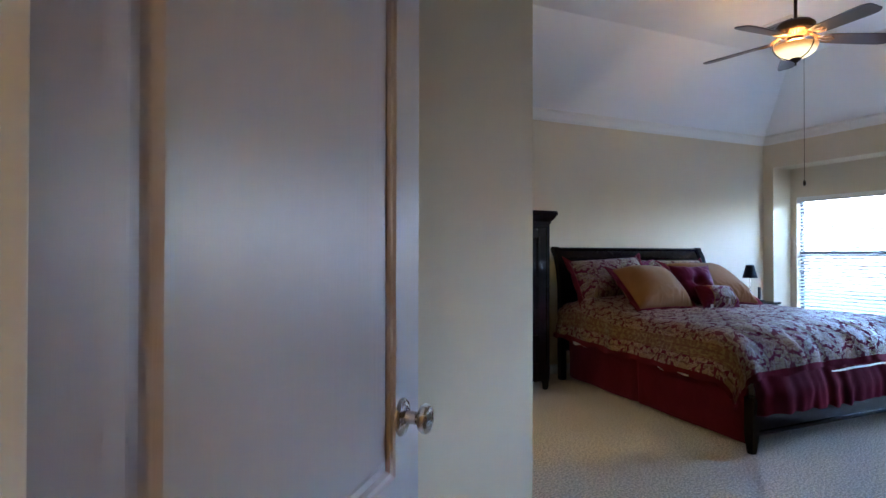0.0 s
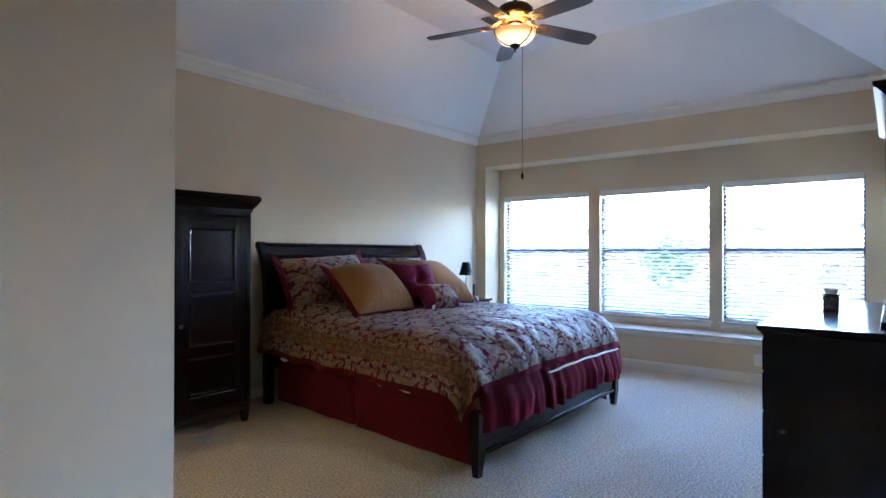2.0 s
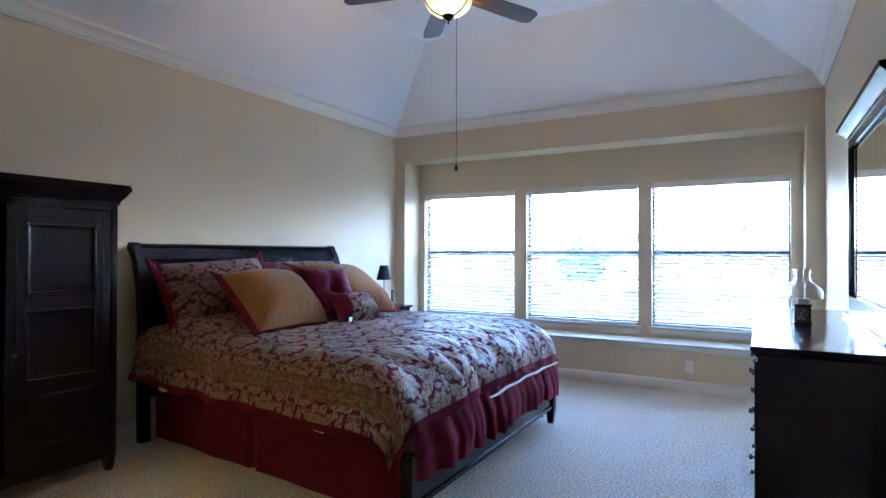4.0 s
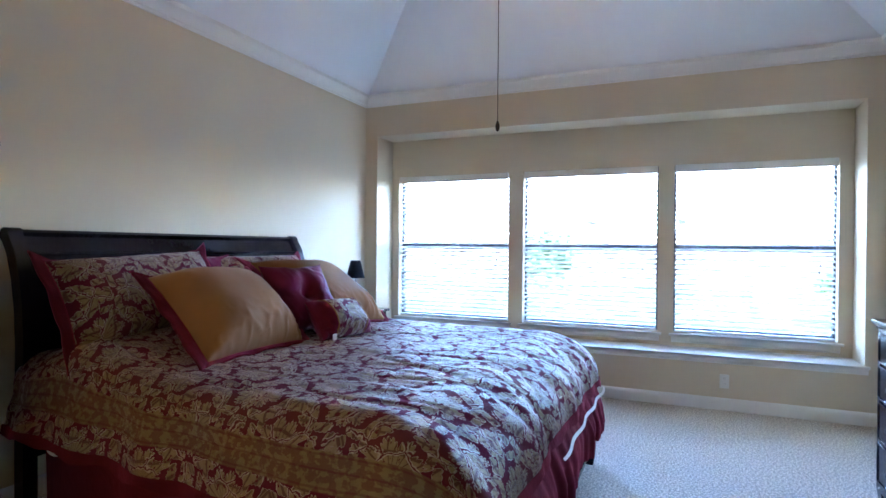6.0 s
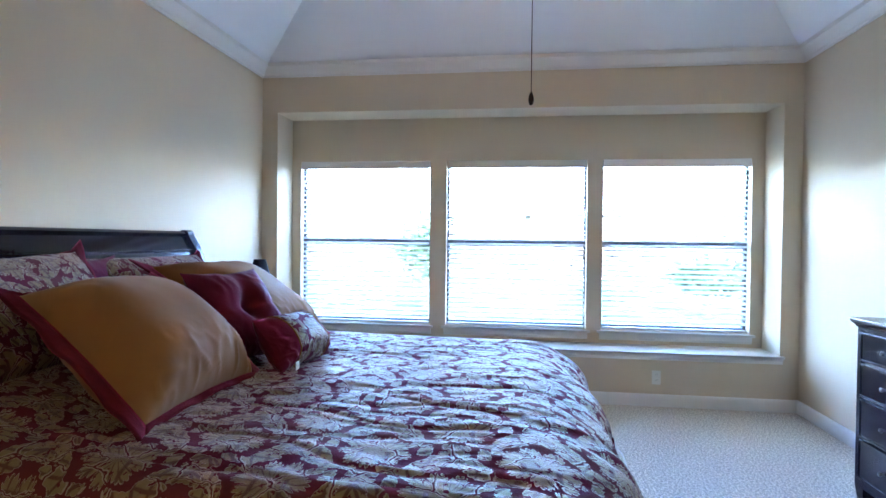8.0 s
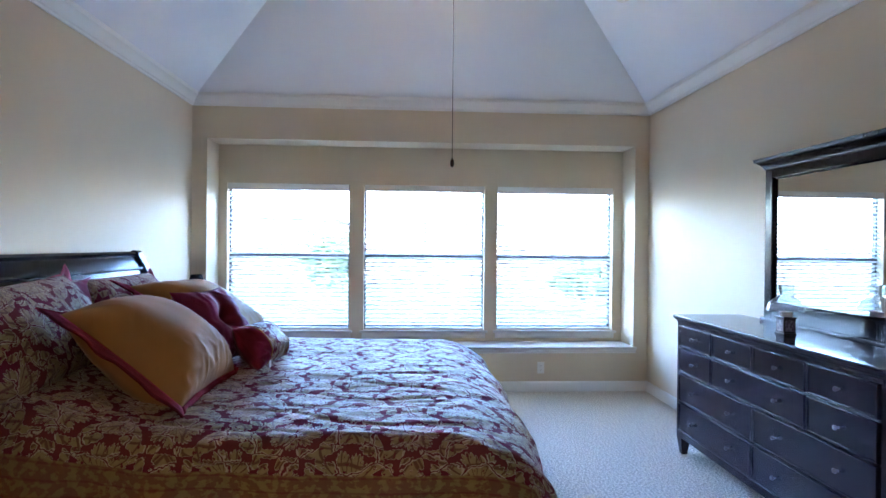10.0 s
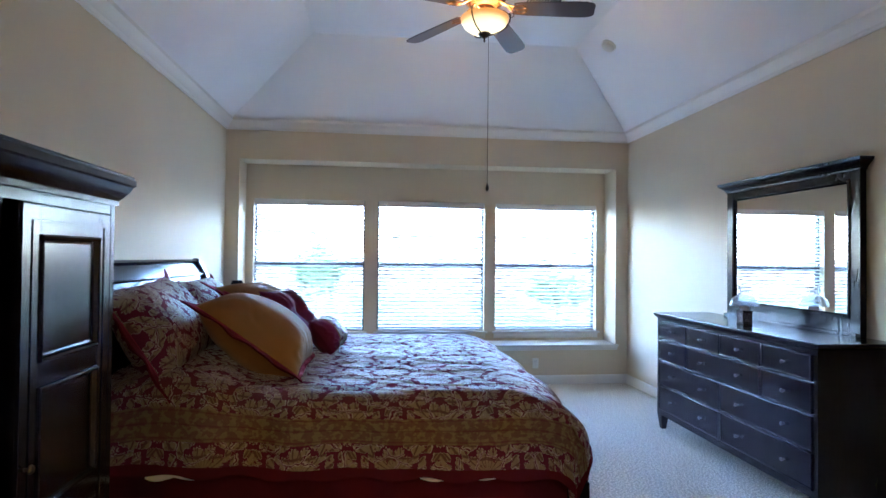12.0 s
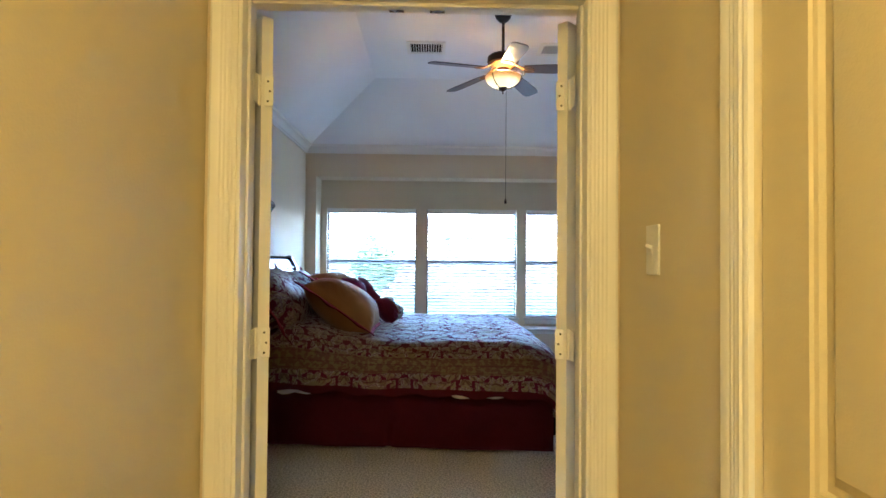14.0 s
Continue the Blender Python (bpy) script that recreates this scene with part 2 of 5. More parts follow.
def insect_screen():
    m = Mat("insect_screen", (0.16, 0.17, 0.18), 0.7)
    tr = m.node("ShaderNodeBsdfTransparent", Color=(1.0, 1.0, 1.0))
    mx = m.node("ShaderNodeMixShader")
    mx.inputs[0].default_value = 0.20
    m.t.links.new(tr.outputs[0], mx.inputs[1])
    m.t.links.new(m.p.outputs[0], mx.inputs[2])
    m.t.links.new(mx.outputs[0], m.t.nodes["Material Output"].inputs[0])
    return m.m


M_SCREEN = insect_screen()


def bowl_glow():
    m = Mat("lit_alabaster", (0.8, 0.6, 0.3), 0.35)
    v = m.coords()
    cloud = m.noise(9, 3, v)
    z = m.node("ShaderNodeSeparateXYZ", Vector=v).outputs[2]
    hot = m.math("MULTIPLY", m.band(z, 0.150, 0.085), m.math("MULTIPLY_ADD", cloud, 0.6, 0.65))
    m.link(m.mix(hot, (1.0, 0.40, 0.06), (1.0, 0.78, 0.34)), m.p.inputs["Emission Color"])
    m.link(m.math("MULTIPLY_ADD", hot, 0.034, 0.014), m.p.inputs["Emission Strength"])
    return m.m


M_BOWL = bowl_glow()


def foliage(name, a, b):
    m = Mat(name, a, 0.7)
    m.color(m.mix(m.noise(3, 2), a, b))
    return m.m


M_LEAF = foliage("leaves", (0.05, 0.10, 0.03), (0.10, 0.16, 0.05))
M_GRASS = foliage("lawn", (0.05, 0.075, 0.03), (0.09, 0.11, 0.05))
M_BARK = foliage("bark", (0.12, 0.09, 0.07), (0.20, 0.16, 0.12))
M_FENCE = foliage("fence_wood", (0.14, 0.11, 0.09), (0.20, 0.16, 0.13))
M_BRICK = foliage("house_brick", (0.24, 0.18, 0.15), (0.32, 0.25, 0.21))
M_ROOF = foliage("roof_shingle", (0.16, 0.15, 0.15), (0.24, 0.22, 0.21))
M_SLAB = foliage("concrete", (0.26, 0.25, 0.24), (0.32, 0.31, 0.29))

# ---- building helpers ----


def link_mesh(name, bm, material, smooth=20.0):
    me = bpy.data.meshes.new(name)
    bmesh.ops.recalc_face_normals(bm, faces=bm.faces)
    bm.to_mesh(me)
    bm.free()
    me.materials.append(material)
    if smooth:
        me.polygons.foreach_set("use_smooth", [True] * len(me.polygons))
        me.set_sharp_from_angle(angle=radians(smooth))
    return new(name, me)


def thing(name, at, label, category, group=""):
    """An empty at the base of a thing; its parts are built in world metres and hung on it."""
    ob = tagged(new(name), label, category, group)
    ob.location = at
    return ob


def origin(ob):
    p = Vector((0, 0, 0))
    while ob is not None:
        p += ob.location
        ob = ob.parent
    return p


def part(name, bm, material, parent, label="", smooth=20.0):
    bmesh.ops.translate(bm, verts=bm.verts, vec=-origin(parent))
    ob = link_mesh(name, bm, material, smooth)
    ob.parent = parent
    return tagged(ob, label)


def solo(name, bm, material, label, category="", kind="", at=None, smooth=20.0, group=""):
    if at is not None:
        bmesh.ops.translate(bm, verts=bm.verts, vec=-Vector(at))
    ob = link_mesh(name, bm, material, smooth)
    if at is not None:
        ob.location = at
    return tagged(ob, label, category, group, kind)


def box(bm, x0, x1, y0, y1, z0, z1, bevel=0.0, m=None):
    r = bmesh.ops.create_cube(bm, size=1.0)
    vs = r["verts"]
    for v in vs:
        v.co = Vector(((x0 + x1) / 2 + v.co.x * (x1 - x0), (y0 + y1) / 2 + v.co.y * (y1 - y0), (z0 + z1) / 2 + v.co.z * (z1 - z0)))
    if m is not None:
        bmesh.ops.transform(bm, matrix=m, verts=vs)
    if bevel:
        es = list({e for v in vs for e in v.link_edges})
        bmesh.ops.bevel(bm, geom=es, offset=bevel, segments=2, profile=0.5, affect="EDGES")
    return bm


def boxes(*rows, bevel=0.0):
    bm = bmesh.new()
    for r in rows:
        box(bm, *r, bevel=bevel)
    return bm


def prism(pts, z0, z1):
    """An upright block on a plan polygon."""
    bm = bmesh.new()
    lo = [bm.verts.new((x, y, z0)) for x, y in pts]
    hi = [bm.verts.new((x, y, z1)) for x, y in pts]
    bm.faces.new(lo)
    bm.faces.new(hi)
    for i in range(len(pts)):
        j = (i + 1) % len(pts)
        bm.faces.new((lo[i], lo[j], hi[j], hi[i]))
    return bm


def sweep(path, profile, closed=False, z=0.0):
    """A moulding: profile (out, up) swept along a plan path, mitred; out points to the left of the way."""
    bm = bmesh.new()
    n = len(path)
    rings = []
    for i, p in enumerate(path):
        p = Vector(p)
        a = (p - Vector(path[i - 1])).normalized() if i or closed else None
        b = (Vector(path[(i + 1) % n]) - p).normalized() if i < n - 1 or closed else None
        a, b = a or b, b or a
        na, nb = Vector((-a.y, a.x)), Vector((-b.y, b.x))
        mit = (na + nb) / (1 + na.dot(nb))
        rings.append([bm.verts.new((p.x + mit.x * o, p.y + mit.y * o, z + u)) for o, u in profile])
    m = len(profile)
    for i in range(n if closed else n - 1):
        r, s = rings[i], rings[(i + 1) % n]
        for j in range(m):
            bm.faces.new((r[j], r[(j + 1) % m], s[(j + 1) % m], s[j]))
    if not closed:
        bm.faces.new(rings[0])
        bm.faces.new(rings[-1])
    return bm


def lathe(bm, profile, at=(0, 0, 0), seg=24, m=None):
    """A turned body: profile of (radius, height)."""
    seg = max(seg, 20)
    rings = []
    made = []
    for r, h in profile:
        if r < 1e-5:
            v = bm.verts.new((0, 0, h))
            rings.append([v])
            made.append(v)
        else:
            ring = [bm.verts.new((r * math.cos(2 * math.pi * i / seg), r * math.sin(2 * math.pi * i / seg), h)) for i in range(seg)]
            rings.append(ring)
            made += ring
    for a, b in zip(rings, rings[1:]):
        for i in range(seg):
            q = [a[i % len(a)], a[(i + 1) % len(a)], b[(i + 1) % len(b)], b[i % len(b)]]
            q = list(dict.fromkeys(q))
            if len(q) > 2:
                bm.faces.new(q)
    mm = Matrix.Translation(at) @ (m or Matrix())
    bmesh.ops.transform(bm, matrix=mm, verts=made)
    return bm


def tube(bm, pts, r, seg=8):
    """A round rod through points."""
    rings = []
    for i, p in enumerate(pts):
        p = Vector(p)
        d = (Vector(pts[min(i + 1, len(pts) - 1)]) - Vector(pts[max(i - 1, 0)])).normalized()
        u = d.orthogonal().normalized() if i == 0 else (u - d * u.dot(d)).normalized()
        w = d.cross(u)
        rings.append([bm.verts.new(p + (u * math.cos(2 * math.pi * k / seg) + w * math.sin(2 * math.pi * k / seg)) * r) for k in range(seg)])
    for a, b in zip(rings, rings[1:]):
        for k in range(seg):
            bm.faces.new((a[k], a[(k + 1) % seg], b[(k + 1) % seg], b[k]))
    bm.faces.new(rings[0])
    bm.faces.new(rings[-1])
    return bm


def grid_mesh(fn, nu, nv, uvfn=None):
    """A sheet from fn(u, v), u and v from 0 to 1."""
    bm = bmesh.new()
    vs = [[bm.verts.new(fn(i / nu, j / nv)) for j in range(nv + 1)] for i in range(nu + 1)]
    layer = bm.loops.layers.uv.new("UVMap") if uvfn else None
    for i in range(nu):
        for j in range(nv):
            f = bm.faces.new((vs[i][j], vs[i + 1][j], vs[i + 1][j + 1], vs[i][j + 1]))
            if uvfn:
                for loop, (a, b) in zip(f.loops, ((i, j), (i + 1, j), (i + 1, j + 1), (i, j + 1))):
                    loop[layer].uv = uvfn(a / nu, b / nv)
    return bm


# ---- structure ----
CROWN_Z, CEIL_Z, FLAT_Z = 2.757, 2.865, 3.475
XW, XE, YS, YN = 1.37, 7.165, 1.195, 5.67
XB = 7.505

bm = boxes((-3.2, 7.5, -2.2, 6.0, -0.12, 0.0))
solo("floor", bm, M_CARPET, "cut-pile beige carpet, lightly trodden", "carpet", "structure")

solo("wall_north", boxes((XW - 0.12, XB + 0.15, YN, YN + 0.12, 0, 3.0)), M_WALL, "beige painted textured wall behind the bed", "wall", "structure")
solo("wall_south", boxes((1.95, XB + 0.15, YS - 0.12, YS, 0, 3.0)), M_WALL, "beige painted textured wall behind the dresser", "wall", "structure")
A0, A1, AZ0, AZ1 = 1.336, 5.53, 0.42, 2.449
WINS = ((4.207, 5.447), (2.803, 4.058), (1.434, 2.671))
WZ0, WZ1 = 0.557, 2.062
rows = [(XE, XB, A1, YN, 0, 3.0), (XE, XB, YS, A0, 0, 3.0), (XE, XB, A0, A1, AZ1, 3.0), (XE, XB, A0, A1, 0, AZ0)]
rows += [(XB, XB + 0.15, YS, YN, 0, WZ0), (XB, XB + 0.15, YS, YN, WZ1, 3.0)]
edges = [YS, WINS[2][0], WINS[2][1], WINS[1][0], WINS[1][1], WINS[0][0], WINS[0][1], YN]
rows += [(XB, XB + 0.15, edges[i], edges[i + 1], WZ0, WZ1) for i in range(0, 8, 2)]
bm = bmesh.new()
for r in rows:
    box(bm, *r)
solo("wall_east", bm, M_WALL, "beige painted wall with a shallow window recess", "wall", "structure")

# west wall with the double doorway to the bath hall
J0, J1, JZ = 3.568, 4.550, 2.10
XH = 1.25
solo("wall_west", boxes((XH, XW, J1, YN, 0, 3.0), (XH, XW, 3.05, J0, 0, 3.0), (XH, XW, J0, J1, JZ, 3.0)), M_WALL, "beige painted wall with a double doorway", "wall", "structure")
# corner wall and the slanting walls of the entry
C = (1.648, 2.788)
solo("wall_slant_1", prism([(XW, 3.066), C, (-0.36, 1.772), (-0.36, 1.20), (-0.48, 1.20), (-0.48, 1.85), (1.52, 2.86), (1.285, 2.981)], 0, 3.0), M_WALL, "beige painted slanting wall of the entry", "wall", "structure")
D = (1.33, 1.098)
solo("wall_slant_2", prism([D, (1.95, YS), (1.95, YS - 0.12), (1.40, 0.985), (0.35, -0.065), (-0.3, -0.715), (-0.385, -0.63), (0.28, 0.035)], 0, 3.0), M_WALL, "beige painted slanting wall of the entry", "wall", "structure")


def diag(a, b, z=0.0):
    """A place by the entry's own axes: a along the way in, b to its left, from the doorway's middle."""
    return (0.335 + (a - b) * 0.70711, 0.665 + (a + b) * 0.70711, z)


DM = Matrix.Translation((0.335, 0.665, 0)) @ Matrix.Rotation(radians(45), 4, "Z")
bm = bmesh.new()
for r in ((-0.06, 0.06, 0.413, 0.95, 0, 3.0), (-0.06, 0.06, -0.43, -0.413, 0, 3.0), (-0.06, 0.06, -0.413, 0.413, 2.061, 3.0)):
    box(bm, *r, m=DM)
solo("wall_entry", bm, M_WALL, "beige painted wall round the entry door", "wall", "structure")
bm = boxes((-2.2, -0.4, -2.0, -1.9, 0, 3.0), (-2.3, -2.2, -2.0, 1.1, 0, 3.0), (-2.2, 0.0, 1.0, 1.1, 0, 3.0), (-0.4, -0.3, -2.0, -0.6, 0, 3.0))
solo("wall_entry_hall", bm, M_WALL, "beige painted walls of the entry hall", "wall", "structure")

# bath hall
HY0, HY1 = 3.490, 4.632
solo("wall_hall_south", boxes((0.610, XH, HY0 - 0.12, HY0, 0, 2.62), (-1.75, -0.19, HY0 - 0.12, HY0, 0, 2.62), (-0.19, 0.610, HY0 - 0.12, HY0, 2.06, 2.62)), M_HALL, "warm-lit beige wall of the bath hall", "wall", "structure")
solo("wall_hall_north", boxes((-1.75, XH, HY1, HY1 + 0.12, 0, 2.62)), M_HALL, "warm-lit beige wall of the bath hall", "wall", "structure")
solo("wall_hall_west", boxes((-1.87, -1.75, HY0 - 0.12, HY1 + 0.12, 0, 2.62)), M_HALL, "beige end wall of the bath hall", "wall", "structure")
solo("ceiling_hall", boxes((-1.87, XH, HY0 - 0.12, HY1 + 0.12, 2.62, 2.72)), M_CEIL, "white painted ceiling of the bath hall", "ceiling", "structure")

# tray ceiling
bm = bmesh.new()
FX0, FX1, FY0, FY1 = 2.60, 6.235, 2.166, 4.674
lo = [bm.verts.new(p) for p in ((XW - 0.1, YS - 0.1, CEIL_Z), (XE + 0.1, YS - 0.1, CEIL_Z), (XE + 0.1, YN + 0.1, CEIL_Z), (XW - 0.1, YN + 0.1, CEIL_Z))]
for v in lo:
    v.co.z = 2.822 - 0.072
hi = [bm.verts.new(p) for p in ((FX0, FY0, FLAT_Z), (FX1, FY0, FLAT_Z), (FX1, FY1, FLAT_Z), (FX0, FY1, FLAT_Z))]
bm.faces.new(hi)
for i in range(4):
    bm.faces.new((lo[i], lo[(i + 1) % 4], hi[(i + 1) % 4], hi[i]))
r = bmesh.ops.extrude_face_region(bm, geom=bm.faces[:])
bmesh.ops.translate(bm, verts=[g for g in r["geom"] if isinstance(g, bmesh.types.BMVert)], vec=(0, 0, 0.12))
solo("ceiling", bm, M_CEIL, "white vaulted tray ceiling with four slopes", "ceiling", "structure", smooth=15)
bm = boxes((-2.3, XW - 0.1, -2.0, 3.38, CEIL_Z, CEIL_Z + 0.1), (XW - 0.1, 2.2, -2.0, YS - 0.1, CEIL_Z, CEIL_Z + 0.1))
solo("ceiling_entry", bm, M_CEIL, "white painted flat ceiling of the entry", "ceiling", "structure")

# crown moulding and baseboards
crown = [(0, 0), (0.012, 0.0), (0.016, 0.014), (0.030, 0.022), (0.040, 0.045), (0.066, 0.072), (0.084, 0.080), (0.088, 0.108), (0, 0.108)]
path = [(-0.36, 1.772), C, (XW, 3.066), (XW, YN), (XE, YN), (XE, YS), (1.95, YS), D, (0.6, 0.355)]
path = path[::-1]
solo("crown_molding", sweep(path, crown, z=CROWN_Z), M_TRIM, "white painted crown moulding round the room", "moulding", "structure", smooth=25)
base = [(0, 0), (0.016, 0), (0.016, 0.075), (0.010, 0.088), (0.004, 0.097), (0, 0.1)]
solo("baseboard", sweep([(XW, 4.70), (XW, YN), (XE, YN), (XE, YS), (1.95, YS), D][::-1], base), M_TRIM, "white painted baseboard", "baseboard", "structure", smooth=25)
solo("baseboard_entry", sweep([(-0.36, 1.772), C, (XW, 3.066), (XW, 3.45)][::-1], base), M_TRIM, "white painted baseboard of the entry", "baseboard", "structure", smooth=25)

# ledge of the window recess
bm = boxes((XE - 0.03, XB, A0 + 0.002, A1 - 0.002, AZ0, AZ0 + 0.024), bevel=0.006)
box(bm, XE - 0.03, XE, A0 - 0.03, A1 + 0.03, AZ0 + 0.001, AZ0 + 0.0245, bevel=0.006)
bm2 = sweep([(XE, A0 - 0.02), (XE, A1 + 0.02)], [(0, 0), (0.010, 0.0), (0.014, 0.016), (0.020, 0.024), (0.020, 0.040), (0, 0.040)], z=AZ0 - 0.041)
solo("window_ledge", bm, M_TRIM, "white painted ledge of the window recess", "ledge", "structure")
solo("ledge_trim", bm2, M_TRIM, "white moulding under the window ledge", "moulding", "structure")

# ---- windows and blinds ----
for n, (y0, y1) in enumerate(WINS, 1):
    w = tagged(new("window_%d" % n), "double-hung window with dark frame over a white sill", "window", kind="structure")
    w.location = (XB, (y0 + y1) / 2, WZ0)
    f0, f1 = XB + 0.085, XB + 0.145
    mid = 1.315
    bm = boxes((f0, f1, y0, y0 + 0.018, WZ0, WZ1), (f0, f1, y1 - 0.018, y1, WZ0, WZ1), (f0, f1, y0 + 0.018, y1 - 0.018, WZ1 - 0.035, WZ1), (f0, f1, y0 + 0.018, y1 - 0.018, WZ0, WZ0 + 0.04), bevel=0.004)
    part("window_frame", bm, M_FRAME, w)
    part("meeting_rail", boxes((f0 - 0.004, f1 - 0.01, y0 + 0.019, y1 - 0.019, mid - 0.030, mid + 0.026), bevel=0.005), M_FRAME, w)
    for a, b in ((WZ0 + 0.04, mid - 0.030), (mid + 0.026, WZ1 - 0.035)):
        g = part("pane", boxes((XB + 0.118, XB + 0.122, y0 + 0.018, y1 - 0.018, a, b)), M_GLASS, w, smooth=0)
        g.visible_shadow = False
    mesh = part("insect_screen", boxes((f1 - 0.006, f1 - 0.005, y0 + 0.018, y1 - 0.018, WZ0 + 0.04, mid - 0.030)), M_SCREEN, w, "fine grey mesh over the lower sash", smooth=0)
    mesh.visible_shadow = False
    bm = boxes((XB - 0.045, XB + 0.085, y0 - 0.002, y1 + 0.002, WZ0 - 0.024, WZ0 - 0.001), bevel=0.005)
    box(bm, XB - 0.045, XB - 0.001, y0 - 0.035, y1 + 0.035, WZ0 - 0.0235, WZ0 - 0.0015, bevel=0.005)
    part("window_sill", bm, M_TRIM, w)
    part("apron", sweep([(XB, y0 - 0.015), (XB, y1 + 0.015)], [(0, 0), (0.008, 0), (0.012, 0.012), (0.018, 0.02), (0.018, 0.058), (0, 0.058)], z=WZ0 - 0.083), M_TRIM, w)


def slat_mesh(w):
    bm = grid_mesh(lambda u, v: (-0.025 + 0.05 * u, (v - 0.5) * w, 0.0022 * (1 - (2 * u - 1) ** 2)), 4, 1)
    r = bmesh.ops.extrude_face_region(bm, geom=bm.faces[:])
    bmesh.ops.translate(bm, verts=[g for g in r["geom"] if isinstance(g, bmesh.types.BMVert)], vec=(0, 0, -0.0028))
    bmesh.ops.recalc_face_normals(bm, faces=bm.faces)
    me = bpy.data.meshes.new("slat")
    bm.to_mesh(me)
    bm.free()
    me.materials.append(M_SLAT)
    return me


for y0, y1 in WINS:
    yc = (y0 + y1) / 2
    b = thing("window_blind", (XB + 0.035, yc, WZ0), "white two-inch slatted blind, lowered with its slats open", "blind", "blinds of the windows")
    bm = boxes((XB - 0.005, XB + 0.006, y0 + 0.006, y1 - 0.006, 1.992, 2.062), bevel=0.004)
    part("valance", bm, M_TRIM, b)
    part("headrail", boxes((XB + 0.008, XB + 0.065, y0 + 0.012, y1 - 0.012, 2.015, 2.060), bevel=0.003), M_TRIM, b)
    me = slat_mesh(y1 - y0 - 0.03)
    z = 1.972
    while z > WZ0 + 0.05:
        s = new("slat", me)
        s.parent = b
        s.location = (0.0, random.uniform(-0.002, 0.002), z - WZ0)
        s.rotation_euler = (random.uniform(-0.002, 0.002), radians(-20 + random.uniform(-1.5, 1.5)), 0)
        z -= 0.0445
    part("bottom_rail", boxes((XB + 0.012, XB + 0.058, y0 + 0.015, y1 - 0.015, WZ0 + 0.012, WZ0 + 0.028), bevel=0.004), M_TRIM, b)
    for k in (0.13, 0.5, 0.87):
        yy = y0 + (y1 - y0) * k
        for x in (XB + 0.008, XB + 0.062):
            part("ladder_cord", tube(bmesh.new(), [(x, yy, 2.01), (x, yy, WZ0 + 0.03)], 0.0009, 5), M_WHITE, b)
    for yy, zs in ((y0 + 0.12, (1.20, 1.14)), (y1 - 0.09, (1.22,))):
        for i, zz in enumerate(zs):
            yi = yy + 0.012 * i
            part("pull_cord", tube(bmesh.new(), [(XB + 0.001, yi, 1.99), (XB + 0.001, yi, zz)], 0.0011, 5), M_WHITE, b)
            part("tassel", lathe(bmesh.new(), [(0, 0), (0.006, 0.002), (0.0075, 0.012), (0.004, 0.028), (0, 0.03)], (XB + 0.001, yi, zz - 0.03), 10), M_BLACK, b, "small dark cord tassel")


# ---- outside ----
bm = grid_mesh(lambda u, v: (7.8 + 400 * u * u, -250 + 500 * v, -0.25 + 0.0 * u), 20, 20)
solo("ground", bm, M_GRASS, "mown lawn behind the house", "lawn", "structure")
solo("patio", boxes((7.75, 11.5, -1.5, 8.5, -0.30, -0.19)), M_SLAB, "pale concrete patio slab", "patio", "structure")


def house(x, y, w, d, h, roof, label):
    ob = thing("house", (x, y, -0.25), label, "house", "houses behind the garden")
    wall = boxes((x, x + d, y - w / 2, y + w / 2, -0.25, h))
    part("wall", wall, M_BRICK, ob)
    bm = bmesh.new()
    o = 0.4
    a = [bm.verts.new(p) for p in ((x - o, y - w / 2 - o, h), (x + d + o, y - w / 2 - o, h), (x + d + o, y + w / 2 + o, h), (x - o, y + w / 2 + o, h))]
    c = [bm.verts.new((x + d / 2, y - w / 2 + d / 2, h + roof)), bm.verts.new((x + d / 2, y + w / 2 - d / 2, h + roof))]
    bm.faces.new(a)
    bm.faces.new((a[0], a[1], c[0]))
    bm.faces.new((a[1], a[2], c[1], c[0]))
    bm.faces.new((a[2], a[3], c[1]))
    bm.faces.new((a[3], a[0], c[0], c[1]))
    part("roof", bm, M_ROOF, ob, smooth=0)
    k = 0
    yy = y - w / 2 + 1.4
    while yy < y + w / 2 - 1.4:
        win = part("window", boxes((x - 0.06, x - 0.002, yy, yy + 1.1, 0.9, 2.2), bevel=0.01), M_TRIM, ob)
        part("pane", boxes((x - 0.075, x - 0.062, yy + 0.08, yy + 1.02, 0.98, 2.12)), M_FRAME, win)
        yy += 2.9


house(38, 16, 15, 9, 3.0, 3.2, "single-storey brick house with hipped grey roof")
house(40, -6, 17, 9, 3.0, 3.4, "single-storey brick house with hipped grey roof")
fence = tagged(new("fence"), "weathered wooden privacy fence behind the lawn", "fence")
fence.location = (26, 4, -0.25)
me = bpy.data.meshes.new("board")
bm = boxes((-0.012, 0.012, -0.07, 0.07, 0, 1.75), bevel=0.004)
bm.to_mesh(me)
bm.free()
me.materials.append(M_FENCE)
for i in range(240):
    s = new("board", me)
    s.parent = fence
    s.location = (random.uniform(-0.005, 0.005), (i - 120) * 0.146, random.uniform(-0.01, 0.01))


